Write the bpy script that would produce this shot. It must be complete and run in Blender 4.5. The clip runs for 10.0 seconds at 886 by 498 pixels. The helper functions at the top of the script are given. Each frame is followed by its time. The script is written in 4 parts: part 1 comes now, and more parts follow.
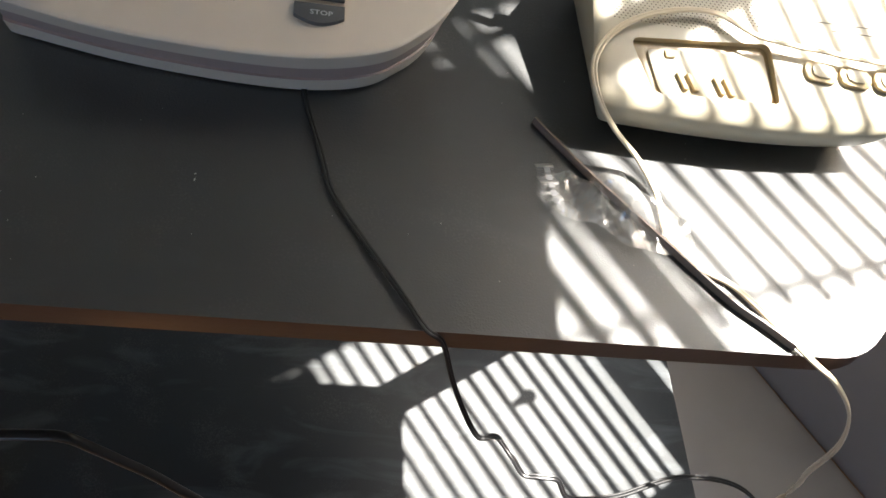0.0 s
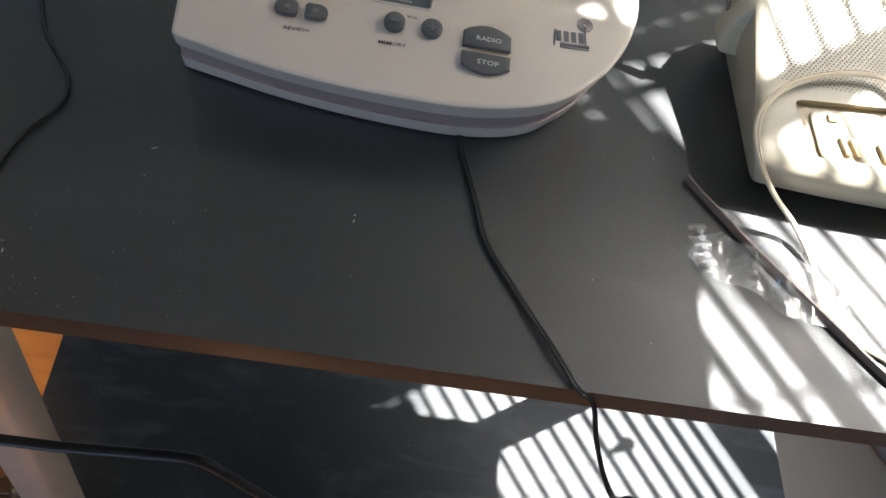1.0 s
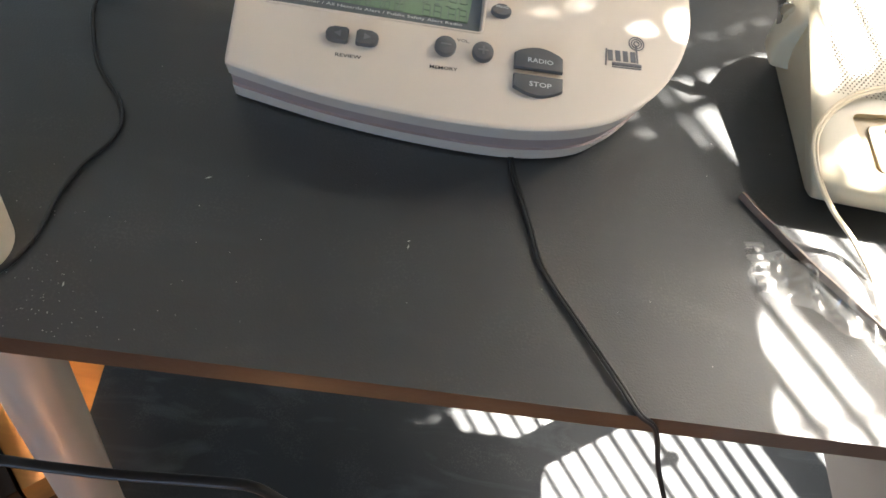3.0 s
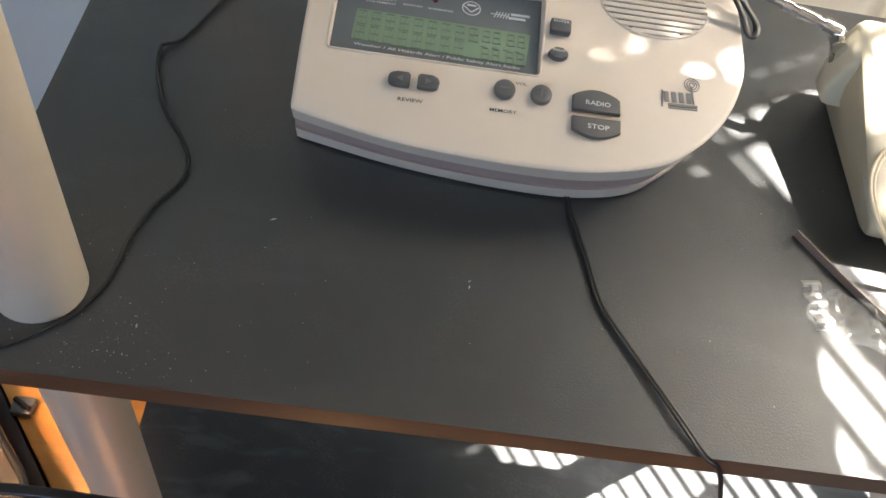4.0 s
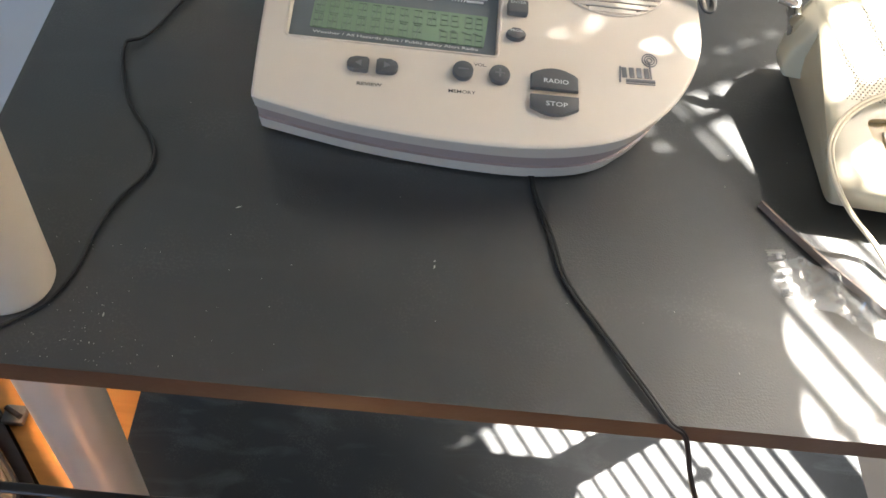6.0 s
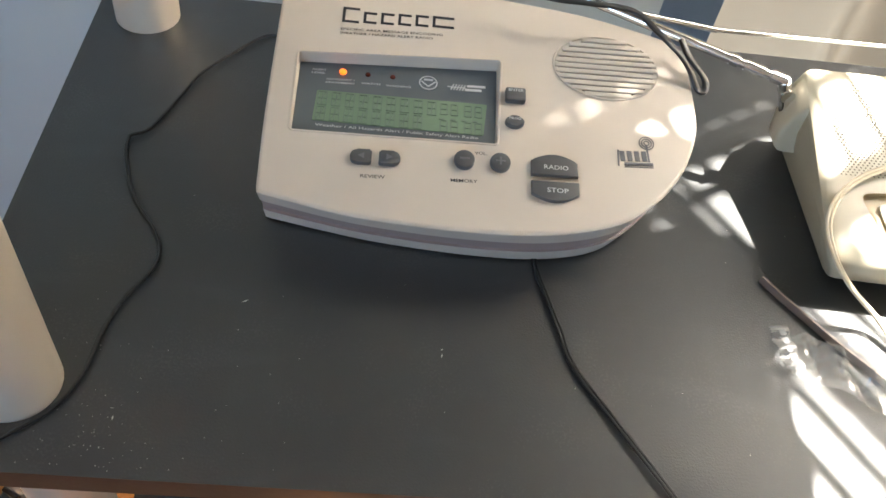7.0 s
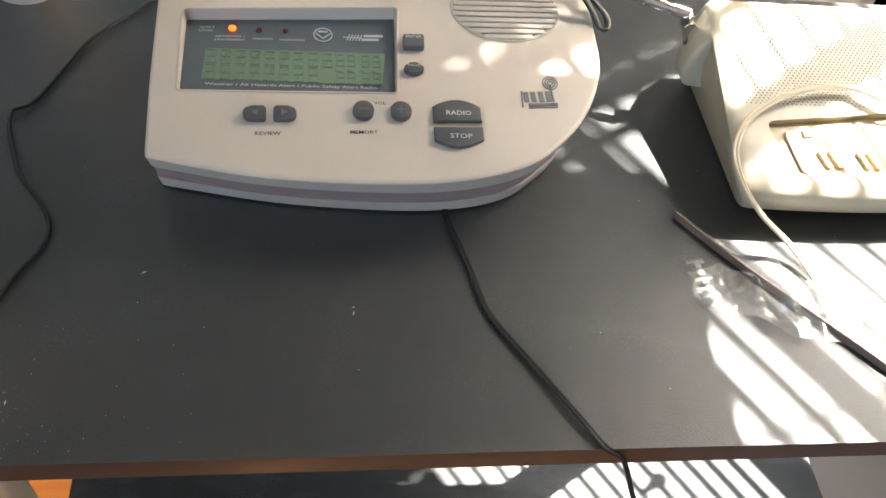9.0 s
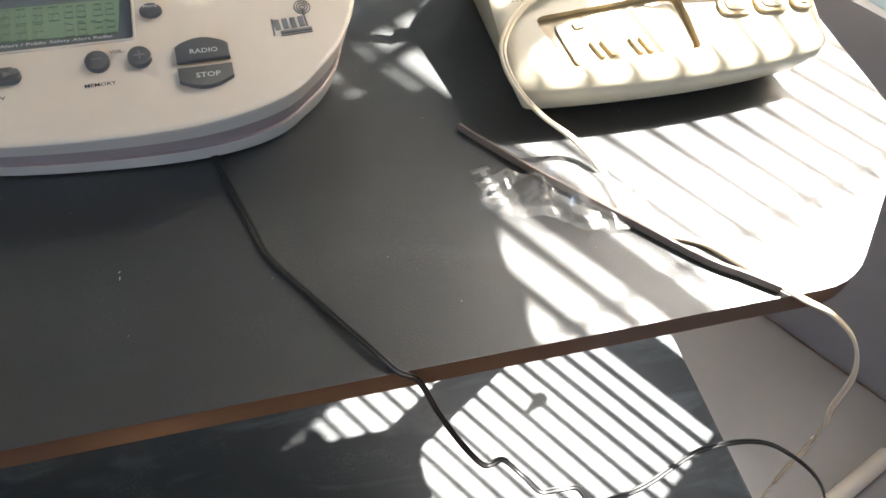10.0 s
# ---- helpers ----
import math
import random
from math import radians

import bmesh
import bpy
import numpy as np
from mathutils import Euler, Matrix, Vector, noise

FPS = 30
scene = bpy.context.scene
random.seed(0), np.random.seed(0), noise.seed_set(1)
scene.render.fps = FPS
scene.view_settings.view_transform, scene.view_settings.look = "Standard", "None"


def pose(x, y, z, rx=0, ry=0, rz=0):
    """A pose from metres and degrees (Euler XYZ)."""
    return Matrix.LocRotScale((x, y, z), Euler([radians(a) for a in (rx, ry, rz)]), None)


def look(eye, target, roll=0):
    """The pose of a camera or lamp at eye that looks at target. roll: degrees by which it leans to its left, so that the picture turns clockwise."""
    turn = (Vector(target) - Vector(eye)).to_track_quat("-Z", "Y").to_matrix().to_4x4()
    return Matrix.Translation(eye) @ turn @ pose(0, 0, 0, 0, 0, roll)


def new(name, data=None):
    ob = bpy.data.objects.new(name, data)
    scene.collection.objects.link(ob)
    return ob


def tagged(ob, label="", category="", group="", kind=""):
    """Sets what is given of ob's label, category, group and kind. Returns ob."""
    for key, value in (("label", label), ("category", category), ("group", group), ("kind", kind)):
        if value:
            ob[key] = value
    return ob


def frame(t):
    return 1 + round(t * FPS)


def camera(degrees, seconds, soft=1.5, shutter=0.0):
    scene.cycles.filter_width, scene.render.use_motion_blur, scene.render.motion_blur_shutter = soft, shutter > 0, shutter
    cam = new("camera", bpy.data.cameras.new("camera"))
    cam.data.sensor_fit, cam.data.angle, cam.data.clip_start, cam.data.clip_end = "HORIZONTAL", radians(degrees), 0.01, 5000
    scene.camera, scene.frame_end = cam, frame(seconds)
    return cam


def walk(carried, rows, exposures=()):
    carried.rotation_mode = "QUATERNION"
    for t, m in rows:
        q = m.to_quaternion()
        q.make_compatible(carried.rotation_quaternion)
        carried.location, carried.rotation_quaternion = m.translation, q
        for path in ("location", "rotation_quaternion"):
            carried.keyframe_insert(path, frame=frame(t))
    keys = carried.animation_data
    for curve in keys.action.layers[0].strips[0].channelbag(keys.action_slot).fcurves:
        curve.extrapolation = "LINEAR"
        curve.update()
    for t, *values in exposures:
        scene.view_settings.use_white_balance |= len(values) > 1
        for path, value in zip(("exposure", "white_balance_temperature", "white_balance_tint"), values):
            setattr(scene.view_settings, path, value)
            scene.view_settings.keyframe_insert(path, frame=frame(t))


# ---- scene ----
LIGHTNESS = [(0.0, 3.12, 6400, 10), (0.5, 3.2, 6200, 10), (1.5, 3.49, 5900, 10), (2.0, 3.74, 6150, 10), (3.5, 3.95, 6450, 10), (4.5, 4.05, 6500, 10), (6.3, 4.08, 6450, 10), (7.0, 3.98, 6450, 9), (9.0, 3.95, 6450, 10), (10.0, 3.85, 6300, 10)]
cam = camera(54.6, 10.0, soft=1.6)
PATH = [
    (0, (0.138, -0.184, 0.964), (0.592, 0.9, -0.654), 23.8),
    (0.5, (0.11, -0.177, 0.963), (0.456, 0.937, -0.662), 21.9),
    (1, (0.098, -0.171, 0.961), (0.383, 0.958, -0.665), 20.7),
    (1.5, (0.084, -0.17, 0.959), (0.341, 0.963, -0.669), 19.6),
    (2, (0.086, -0.167, 0.958), (0.331, 0.966, -0.672), 18.6),
    (3.5, (0.078, -0.161, 0.964), (0.278, 0.992, -0.659), 16.0),
    (4, (0.063, -0.16, 0.967), (0.228, 1.019, -0.64), 14.6),
    (4.5, (0.063, -0.163, 0.967), (0.209, 1.008, -0.648), 13.8),
    (5, (0.067, -0.167, 0.966), (0.201, 0.999, -0.653), 12.9),
    (6.5, (0.085, -0.172, 0.966), (0.258, 1.058, -0.601), 11.7),
    (7, (0.073, -0.157, 0.98), (0.243, 1.118, -0.552), 10.6),
    (7.5, (0.075, -0.154, 0.98), (0.264, 1.121, -0.549), 10.6),
    (8, (0.086, -0.15, 0.976), (0.293, 1.124, -0.551), 10.5),
    (8.5, (0.091, -0.151, 0.969), (0.335, 1.105, -0.569), 11.0),
    (9, (0.095, -0.16, 0.965), (0.387, 1.07, -0.585), 10.9),
    (9.5, (0.116, -0.164, 0.958), (0.457, 1.037, -0.605), 10.3),
    (10, (0.161, -0.171, 0.951), (0.645, 0.944, -0.638), 9.8),
]
walk(cam, [(t, look(eye, target, roll)) for t, eye, target, roll in PATH], exposures=LIGHTNESS)

# ---- the place in numbers (metres) ----
TOP = 0.62            # upper face of the middle shelf
BOARD = 0.015         # board thickness
LOW = 0.108           # upper face of the low shelf
HIGH = 1.219          # underside of the upper shelf
BACK = 0.35           # rear edge of the shelves
LEFT, RIGHT = -0.118, 0.557
SUN_AZ, SUN_EL = radians(32.0), math.atan(1 / 0.56)
S = Vector((math.cos(SUN_AZ), math.sin(SUN_AZ), 0))      # level direction to the sun
U = Vector((math.sin(SUN_AZ), -math.cos(SUN_AZ), 0))     # along the window
WIN = 0.90            # distance of the window plane along S
WIN_U0, WIN_U1 = -0.085, 0.254

# ---- light ----
world = bpy.data.worlds.new("sky")
scene.world = world
world.use_nodes = True
wn = world.node_tree.nodes
sky = wn.new("ShaderNodeTexSky")
sky.sky_type, sky.sun_disc = "NISHITA", False
sky.sun_elevation = SUN_EL
sky.sun_rotation = math.pi / 2 - SUN_AZ
wn["Background"].inputs["Strength"].default_value = 0.12
world.node_tree.links.new(sky.outputs["Color"], wn["Background"].inputs["Color"])

sun_data = bpy.data.lights.new("sun", "SUN")
sun_data.energy, sun_data.angle, sun_data.color = 3.6, radians(0.5), (1.0, 0.94, 0.85)
sun = new("sun", sun_data)
to_sun = Vector((S.x * math.cos(SUN_EL), S.y * math.cos(SUN_EL), math.sin(SUN_EL)))
sun.matrix_world = look(to_sun * 5, (0, 0, 0))


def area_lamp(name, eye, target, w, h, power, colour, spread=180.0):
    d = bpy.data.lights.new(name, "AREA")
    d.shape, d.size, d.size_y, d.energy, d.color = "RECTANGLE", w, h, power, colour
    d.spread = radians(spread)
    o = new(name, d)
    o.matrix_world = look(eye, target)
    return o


# added room fill from an assumed, unseen opening behind and to the left
area_lamp("window_daylight", (-0.95, -2.36, 1.5), (-0.6, 0.0, 0.9), 1.2, 1.1, 0.13, (1.0, 0.88, 0.82))
# sky light entering by the narrow window
area_lamp("window_skylight", tuple(S * (WIN + 0.09) + U * 0.085 + Vector((0, 0, 1.33))), tuple(U * 0.085 + Vector((0, 0, 1.0))), 0.32, 1.5, 3.8, (1.0, 0.93, 0.83))
# added warm fill over the boards left of the shelf, with no visible source
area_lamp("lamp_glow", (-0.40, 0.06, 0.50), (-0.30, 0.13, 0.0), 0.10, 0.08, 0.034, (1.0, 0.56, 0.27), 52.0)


# ---- materials ----
def material(name, colour, rough=0.5, metal=0.0, vary=0.1, scale=60.0, bump=0.05, bump_scale=300.0, spec=0.5, coat=0.0, rough_vary=0.0):
    m = bpy.data.materials.new(name)
    m.use_nodes = True
    nt = m.node_tree
    b = nt.nodes["Principled BSDF"]
    b.inputs["Roughness"].default_value = rough
    b.inputs["Metallic"].default_value = metal
    b.inputs["Specular IOR Level"].default_value = spec
    b.inputs["Coat Weight"].default_value = coat
    tc = nt.nodes.new("ShaderNodeTexCoord")
    n1 = nt.nodes.new("ShaderNodeTexNoise")
    n1.inputs["Scale"].default_value, n1.inputs["Detail"].default_value = scale, 4
    nt.links.new(tc.outputs["Object"], n1.inputs["Vector"])
    ramp = nt.nodes.new("ShaderNodeMix")
    ramp.data_type = "RGBA"
    ramp.inputs[6].default_value = (*[c * (1 - vary) for c in colour], 1)
    ramp.inputs[7].default_value = (*[min(1, c * (1 + vary)) for c in colour], 1)
    nt.links.new(n1.outputs["Fac"], ramp.inputs[0])
    nt.links.new(ramp.outputs[2], b.inputs["Base Color"])
    if rough_vary:
        mr = nt.nodes.new("ShaderNodeMapRange")
        mr.inputs["To Min"].default_value, mr.inputs["To Max"].default_value = rough - rough_vary, rough + rough_vary
        nt.links.new(n1.outputs["Fac"], mr.inputs["Value"])
        nt.links.new(mr.outputs["Result"], b.inputs["Roughness"])
    if bump:
        n2 = nt.nodes.new("ShaderNodeTexNoise")
        n2.inputs["Scale"].default_value, n2.inputs["Detail"].default_value = bump_scale, 3
        nt.links.new(tc.outputs["Object"], n2.inputs["Vector"])
        bp = nt.nodes.new("ShaderNodeBump")
        bp.inputs["Strength"].default_value, bp.inputs["Distance"].default_value = bump, 0.001
        nt.links.new(n2.outputs["Fac"], bp.inputs["Height"])
        nt.links.new(bp.outputs["Normal"], b.inputs["Normal"])
    return m


def laminate(colour, rough, spec, smear=0.0, coat=0.0):
    """Black board laminate with dust, faint scuffs and fine pebble relief."""
    m = material("black_laminate", colour, rough, vary=0.15, scale=9, bump=0.22, bump_scale=900, rough_vary=0.08, spec=spec)
    nt = m.node_tree
    b = nt.nodes["Principled BSDF"]
    mix0 = b.inputs["Base Color"].links[0].from_node
    tc = nt.nodes["Texture Coordinate"]
    dust = nt.nodes.new("ShaderNodeTexNoise")
    dust.inputs["Scale"].default_value, dust.inputs["Detail"].default_value, dust.inputs["Roughness"].default_value = 700, 2, 0.6
    big = nt.nodes.new("ShaderNodeTexNoise")
    big.inputs["Scale"].default_value, big.inputs["Detail"].default_value = 24, 7
    for n in (dust, big):
        nt.links.new(tc.outputs["Object"], n.inputs["Vector"])
    add = nt.nodes.new("ShaderNodeMath")
    add.operation = "MULTIPLY"
    nt.links.new(dust.outputs["Fac"], add.inputs[0])
    nt.links.new(big.outputs["Fac"], add.inputs[1])
    r = nt.nodes.new("ShaderNodeMapRange")
    r.inputs["From Min"].default_value, r.inputs["From Max"].default_value = 0.30, 0.52
    r.inputs["To Max"].default_value = 0.36
    nt.links.new(add.outputs[0], r.inputs["Value"])
    mix = nt.nodes.new("ShaderNodeMix")
    mix.data_type = "RGBA"
    mix.inputs[7].default_value = (0.12, 0.115, 0.11, 1)
    nt.links.new(r.outputs["Result"], mix.inputs[0])
    nt.links.new(mix0.outputs[2], mix.inputs[6])
    last = mix
    if smear:
        mp = nt.nodes.new("ShaderNodeMapping")
        mp.inputs["Scale"].default_value = (5, 17, 5)
        mp.inputs["Rotation"].default_value = (0, 0, 0.35)
        nt.links.new(tc.outputs["Object"], mp.inputs["Vector"])
        sm = nt.nodes.new("ShaderNodeTexNoise")
        sm.inputs["Scale"].default_value, sm.inputs["Detail"].default_value, sm.inputs["Distortion"].default_value = 1.6, 6, 1.4
        nt.links.new(mp.outputs["Vector"], sm.inputs["Vector"])
        sr = nt.nodes.new("ShaderNodeMapRange")
        sr.inputs["From Min"].default_value, sr.inputs["From Max"].default_value = 0.52, 0.78
        sr.inputs["To Max"].default_value = smear
        nt.links.new(sm.outputs["Fac"], sr.inputs["Value"])
        last = nt.nodes.new("ShaderNodeMix")
        last.data_type = "RGBA"
        last.inputs[7].default_value = (0.10, 0.115, 0.125, 1)
        nt.links.new(sr.outputs["Result"], last.inputs[0])
        nt.links.new(mix.outputs[2], last.inputs[6])
    nt.links.new(last.outputs[2], b.inputs["Base Color"])
    b.inputs["Coat Weight"].default_value, b.inputs["Coat Roughness"].default_value, b.inputs["Coat IOR"].default_value = coat, 0.62, 1.7
    return m


def wood(name, dark, light, scale=6.0, rough=0.4):
    m = bpy.data.materials.new(name)
    m.use_nodes = True
    nt = m.node_tree
    b = nt.nodes["Principled BSDF"]
    b.inputs["Roughness"].default_value = rough
    tc = nt.nodes.new("ShaderNodeTexCoord")
    mp = nt.nodes.new("ShaderNodeMapping")
    mp.inputs["Scale"].default_value = (1.5, 14, 14)
    nt.links.new(tc.outputs["Object"], mp.inputs["Vector"])
    n = nt.nodes.new("ShaderNodeTexNoise")
    n.inputs["Scale"].default_value, n.inputs["Detail"].default_value, n.inputs["Distortion"].default_value = scale, 6, 1.2
    nt.links.new(mp.outputs["Vector"], n.inputs["Vector"])
    info = nt.nodes.new("ShaderNodeObjectInfo")
    ad = nt.nodes.new("ShaderNodeMath")
    ad.operation = "MULTIPLY_ADD"
    ad.inputs[1].default_value, ad.inputs[2].default_value = 0.35, -0.17
    nt.links.new(info.outputs["Random"], ad.inputs[0])
    s2 = nt.nodes.new("ShaderNodeMath")
    nt.links.new(n.outputs["Fac"], s2.inputs[0])
    nt.links.new(ad.outputs[0], s2.inputs[1])
    mix = nt.nodes.new("ShaderNodeMix")
    mix.data_type = "RGBA"
    mix.inputs[6].default_value, mix.inputs[7].default_value = (*dark, 1), (*light, 1)
    nt.links.new(s2.outputs[0], mix.inputs[0])
    nt.links.new(mix.outputs[2], b.inputs["Base Color"])
    return m


def glow(name, colour, strength):
    m = bpy.data.materials.new(name)
    m.use_nodes = True
    b = m.node_tree.nodes["Principled BSDF"]
    b.inputs["Base Color"].default_value = (*colour, 1)
    b.inputs["Emission Color"].default_value = (*colour, 1)
    b.inputs["Emission Strength"].default_value = strength
    return m


def clear(name, tint, amount, rough, milk=0.0):
    """Thin clear film: mostly see-through, with real gloss."""
    m = bpy.data.materials.new(name)
    m.use_nodes = True
    nt = m.node_tree
    nt.nodes.remove(nt.nodes["Principled BSDF"])
    out = nt.nodes["Material Output"]
    tr = nt.nodes.new("ShaderNodeBsdfTransparent")
    tr.inputs["Color"].default_value = (*tint, 1)
    gl = nt.nodes.new("ShaderNodeBsdfGlossy")
    gl.inputs["Roughness"].default_value = rough
    fr = nt.nodes.new("ShaderNodeLayerWeight")
    fr.inputs["Blend"].default_value = 0.3
    mx = nt.nodes.new("ShaderNodeMath")
    mx.operation = "MULTIPLY_ADD"
    mx.inputs[1].default_value = 0.35
    mx.inputs[2].default_value = amount
    nt.links.new(fr.outputs["Facing"], mx.inputs[0])
    ms = nt.nodes.new("ShaderNodeMixShader")
    nt.links.new(mx.outputs[0], ms.inputs[0])
    nt.links.new(tr.outputs[0], ms.inputs[1])
    nt.links.new(gl.outputs[0], ms.inputs[2])
    last = ms
    if milk:
        df, tl = nt.nodes.new("ShaderNodeBsdfDiffuse"), nt.nodes.new("ShaderNodeBsdfTranslucent")
        for n in (df, tl):
            n.inputs["Color"].default_value = (0.9, 0.88, 0.85, 1)
        m1, m2 = nt.nodes.new("ShaderNodeMixShader"), nt.nodes.new("ShaderNodeMixShader")
        nt.links.new(df.outputs[0], m1.inputs[1])
        nt.links.new(tl.outputs[0], m1.inputs[2])
        m2.inputs[0].default_value = milk
        nt.links.new(ms.outputs[0], m2.inputs[1])
        nt.links.new(m1.outputs[0], m2.inputs[2])
        last = m2
    nt.links.new(last.outputs[0], out.inputs["Surface"])
    return m


LAMINATE = laminate((0.0130, 0.0148, 0.0158), 0.50, 1.0, 0.11, 0.27)
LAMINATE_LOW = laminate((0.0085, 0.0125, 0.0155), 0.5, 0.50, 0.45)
# brown edge band, warmed to carry orange light bounced up from the floor
EDGE = material("dark_edge_band", (0.092, 0.047, 0.027), 0.38, vary=0.2, scale=40, bump=0.1)
STEEL = material("satin_silver_tube", (0.78, 0.69, 0.585), 0.36, metal=0.42, vary=0.06, scale=30, bump=0.04, bump_scale=500, rough_vary=0.05)
CHROME = material("chrome", (0.82, 0.80, 0.76), 0.13, metal=1.0, vary=0.05, bump=0)
IVORY = material("ivory_plastic", (0.63, 0.56, 0.48), 0.42, vary=0.03, scale=25, bump=0.06, bump_scale=1800)
# the case's ivory again, with the groove's shade put into the colour
IVORY_SHADED = material("shaded_ivory_plastic", (0.35, 0.265, 0.245), 0.5, vary=0.03, scale=25, bump=0.05, bump_scale=1800)
CREAM = material("cream_plastic", (0.47, 0.425, 0.315), 0.42, vary=0.04, scale=25, bump=0.06, bump_scale=1800)
TAN = material("tan_plastic", (0.42, 0.32, 0.17), 0.4, vary=0.08, scale=50, bump=0.04)
SLATE = material("slate_bezel", (0.105, 0.122, 0.135), 0.3, vary=0.05, scale=80, bump=0)
LCD = material("lcd_green", (0.205, 0.295, 0.2), 0.25, vary=0.14, scale=18, bump=0)
LCD_DARK = material("lcd_segment", (0.135, 0.195, 0.14), 0.4, vary=0.3, scale=160, bump=0)
RUBBER = material("grey_rubber", (0.095, 0.097, 0.10), 0.45, vary=0.08, scale=80, bump=0.05)
INK = material("black_ink", (0.03, 0.03, 0.035), 0.5, vary=0.05, bump=0)
PALE_INK = material("pale_ink", (0.55, 0.58, 0.60), 0.5, vary=0.05, bump=0)
GREY_INK = material("grey_ink", (0.16, 0.16, 0.17), 0.5, vary=0.05, bump=0)
HOLE = material("dark_hole", (0.05, 0.044, 0.035), 0.7, vary=0.05, bump=0)
CORD = material("black_cord", (0.018, 0.018, 0.019), 0.35, vary=0.1, scale=120, bump=0.05)
WHITE_CORD = material("cream_cord", (0.64, 0.55, 0.40), 0.38, vary=0.05, scale=120, bump=0.03)
RIBBON = material("brown_ribbon_wire", (0.19, 0.14, 0.11), 0.4, vary=0.08, scale=100, bump=0.03)
FILM = clear("cellophane", (0.96, 0.96, 0.95), 0.12, 0.10, 0.16)
FROST = clear("frosted_film", (0.9, 0.9, 0.9), 0.02, 0.4, 0.22)
GLASS = clear("window_glass", (0.97, 0.98, 0.97), 0.0, 0.02)
AMBER = glow("amber_led", (1.0, 0.16, 0.012), 0.16)
RED_DIM = material("dark_led", (0.12, 0.025, 0.015), 0.15, vary=0.05, bump=0)
WALL = material("pale_blue_paint", (0.45, 0.525, 0.565), 0.75, vary=0.03, scale=6, bump=0.15, bump_scale=160)
# the wall's blue with the window bay's shade mixed into the colour
SHADED_WALL = material("shaded_blue_paint", (0.10, 0.15, 0.225), 0.75, vary=0.04, scale=6, bump=0.15, bump_scale=160)
WORN = material("worn_grey_metal", (0.20, 0.20, 0.20), 0.5, metal=0.5, vary=0.3, scale=200, bump=0.2)
BEIGE = material("beige_paint", (0.66, 0.56, 0.47), 0.8, vary=0.03, scale=5, bump=0.1)
CEIL = material("white_paint", (0.78, 0.78, 0.76), 0.8, vary=0.03, scale=5, bump=0.1)
FRAME = material("window_white", (0.75, 0.74, 0.70), 0.5, vary=0.04, scale=20, bump=0.05)


def thin_cloth(name, colour, through_part=0.38):
    """Thin stuff that lets part of the light through."""
    m = material(name, colour, 0.85, vary=0.10, scale=14, bump=0.3, bump_scale=500)
    nt = m.node_tree
    b, out = nt.nodes["Principled BSDF"], nt.nodes["Material Output"]
    tl = nt.nodes.new("ShaderNodeBsdfTranslucent")
    tl.inputs["Color"].default_value = (*[min(1, c * 1.1) for c in colour], 1)
    ms = nt.nodes.new("ShaderNodeMixShader")
    ms.inputs[0].default_value = through_part
    nt.links.new(b.outputs[0], ms.inputs[1])
    nt.links.new(tl.outputs[0], ms.inputs[2])
    nt.links.new(ms.outputs[0], out.inputs["Surface"])
    return m


CLOTH = thin_cloth("beige_curtain", (0.27, 0.235, 0.185), 0.13)
SLAT = thin_cloth("blind_slat", (0.86, 0.81, 0.74), 0.60)
BAG = material("grey_cloth", (0.075, 0.070, 0.062), 0.85, vary=0.15, scale=60, bump=0.3, bump_scale=700)
FLOOR_WOOD = wood("orange_floor_wood", (0.22, 0.10, 0.04), (0.38, 0.19, 0.08))
PINE = wood("honey_pine", (0.55, 0.22, 0.045), (0.78, 0.36, 0.09), 5)
BROWN = wood("dark_brown_wood", (0.022, 0.011, 0.007), (0.05, 0.024, 0.013), 6)
PANEL = material("dull_brown_panel", (0.27, 0.25, 0.24), 0.6, vary=0.12, scale=12, bump=0.1)
SPECK = material("dust_speck", (0.62, 0.61, 0.58), 0.8, vary=0.1, bump=0)


# ---- building helpers ----
def thing(name, place, label, category, group="", kind=""):
    e = new(name)
    e.location = place
    e.empty_display_size = 0.02
    return tagged(e, label, category, group, kind)


def finish(bm, name, mat, smooth=True, angle=35):
    me = bpy.data.meshes.new(name)
    bmesh.ops.recalc_face_normals(bm, faces=bm.faces[:])
    bm.to_mesh(me)
    bm.free()
    for m in (mat if isinstance(mat, (list, tuple)) else (mat,)):
        me.materials.append(m)
    if smooth:
        me.polygons.foreach_set("use_smooth", [True] * len(me.polygons))
        me.set_sharp_from_angle(angle=radians(angle))
    return me


def origin(ob):
    p = Vector((0, 0, 0))
    while ob is not None:
        p += ob.location
        ob = ob.parent
    return p


def part(name, bm, mat, parent=None, label="", smooth=True, angle=35):
    """One mesh object, given in world coordinates, under a thing or part."""
    if parent is not None:
        bmesh.ops.translate(bm, verts=bm.verts[:], vec=-origin(parent))
    o = new(name, finish(bm, name, mat, smooth, angle))
    o.parent = parent
    if label:
        o["label"] = label
    return o


def box(x0, x1, y0, y1, z0, z1, bevel=0.0, seg=2):
    bm = bmesh.new()
    bmesh.ops.create_cube(bm, size=1)
    for v in bm.verts:
        v.co = Vector(((x0 + x1) / 2 + v.co.x * (x1 - x0), (y0 + y1) / 2 + v.co.y * (y1 - y0), (z0 + z1) / 2 + v.co.z * (z1 - z0)))
    if bevel:
        bmesh.ops.bevel(bm, geom=bm.edges[:], offset=bevel, segments=seg, profile=0.5, affect="EDGES")
    return bm


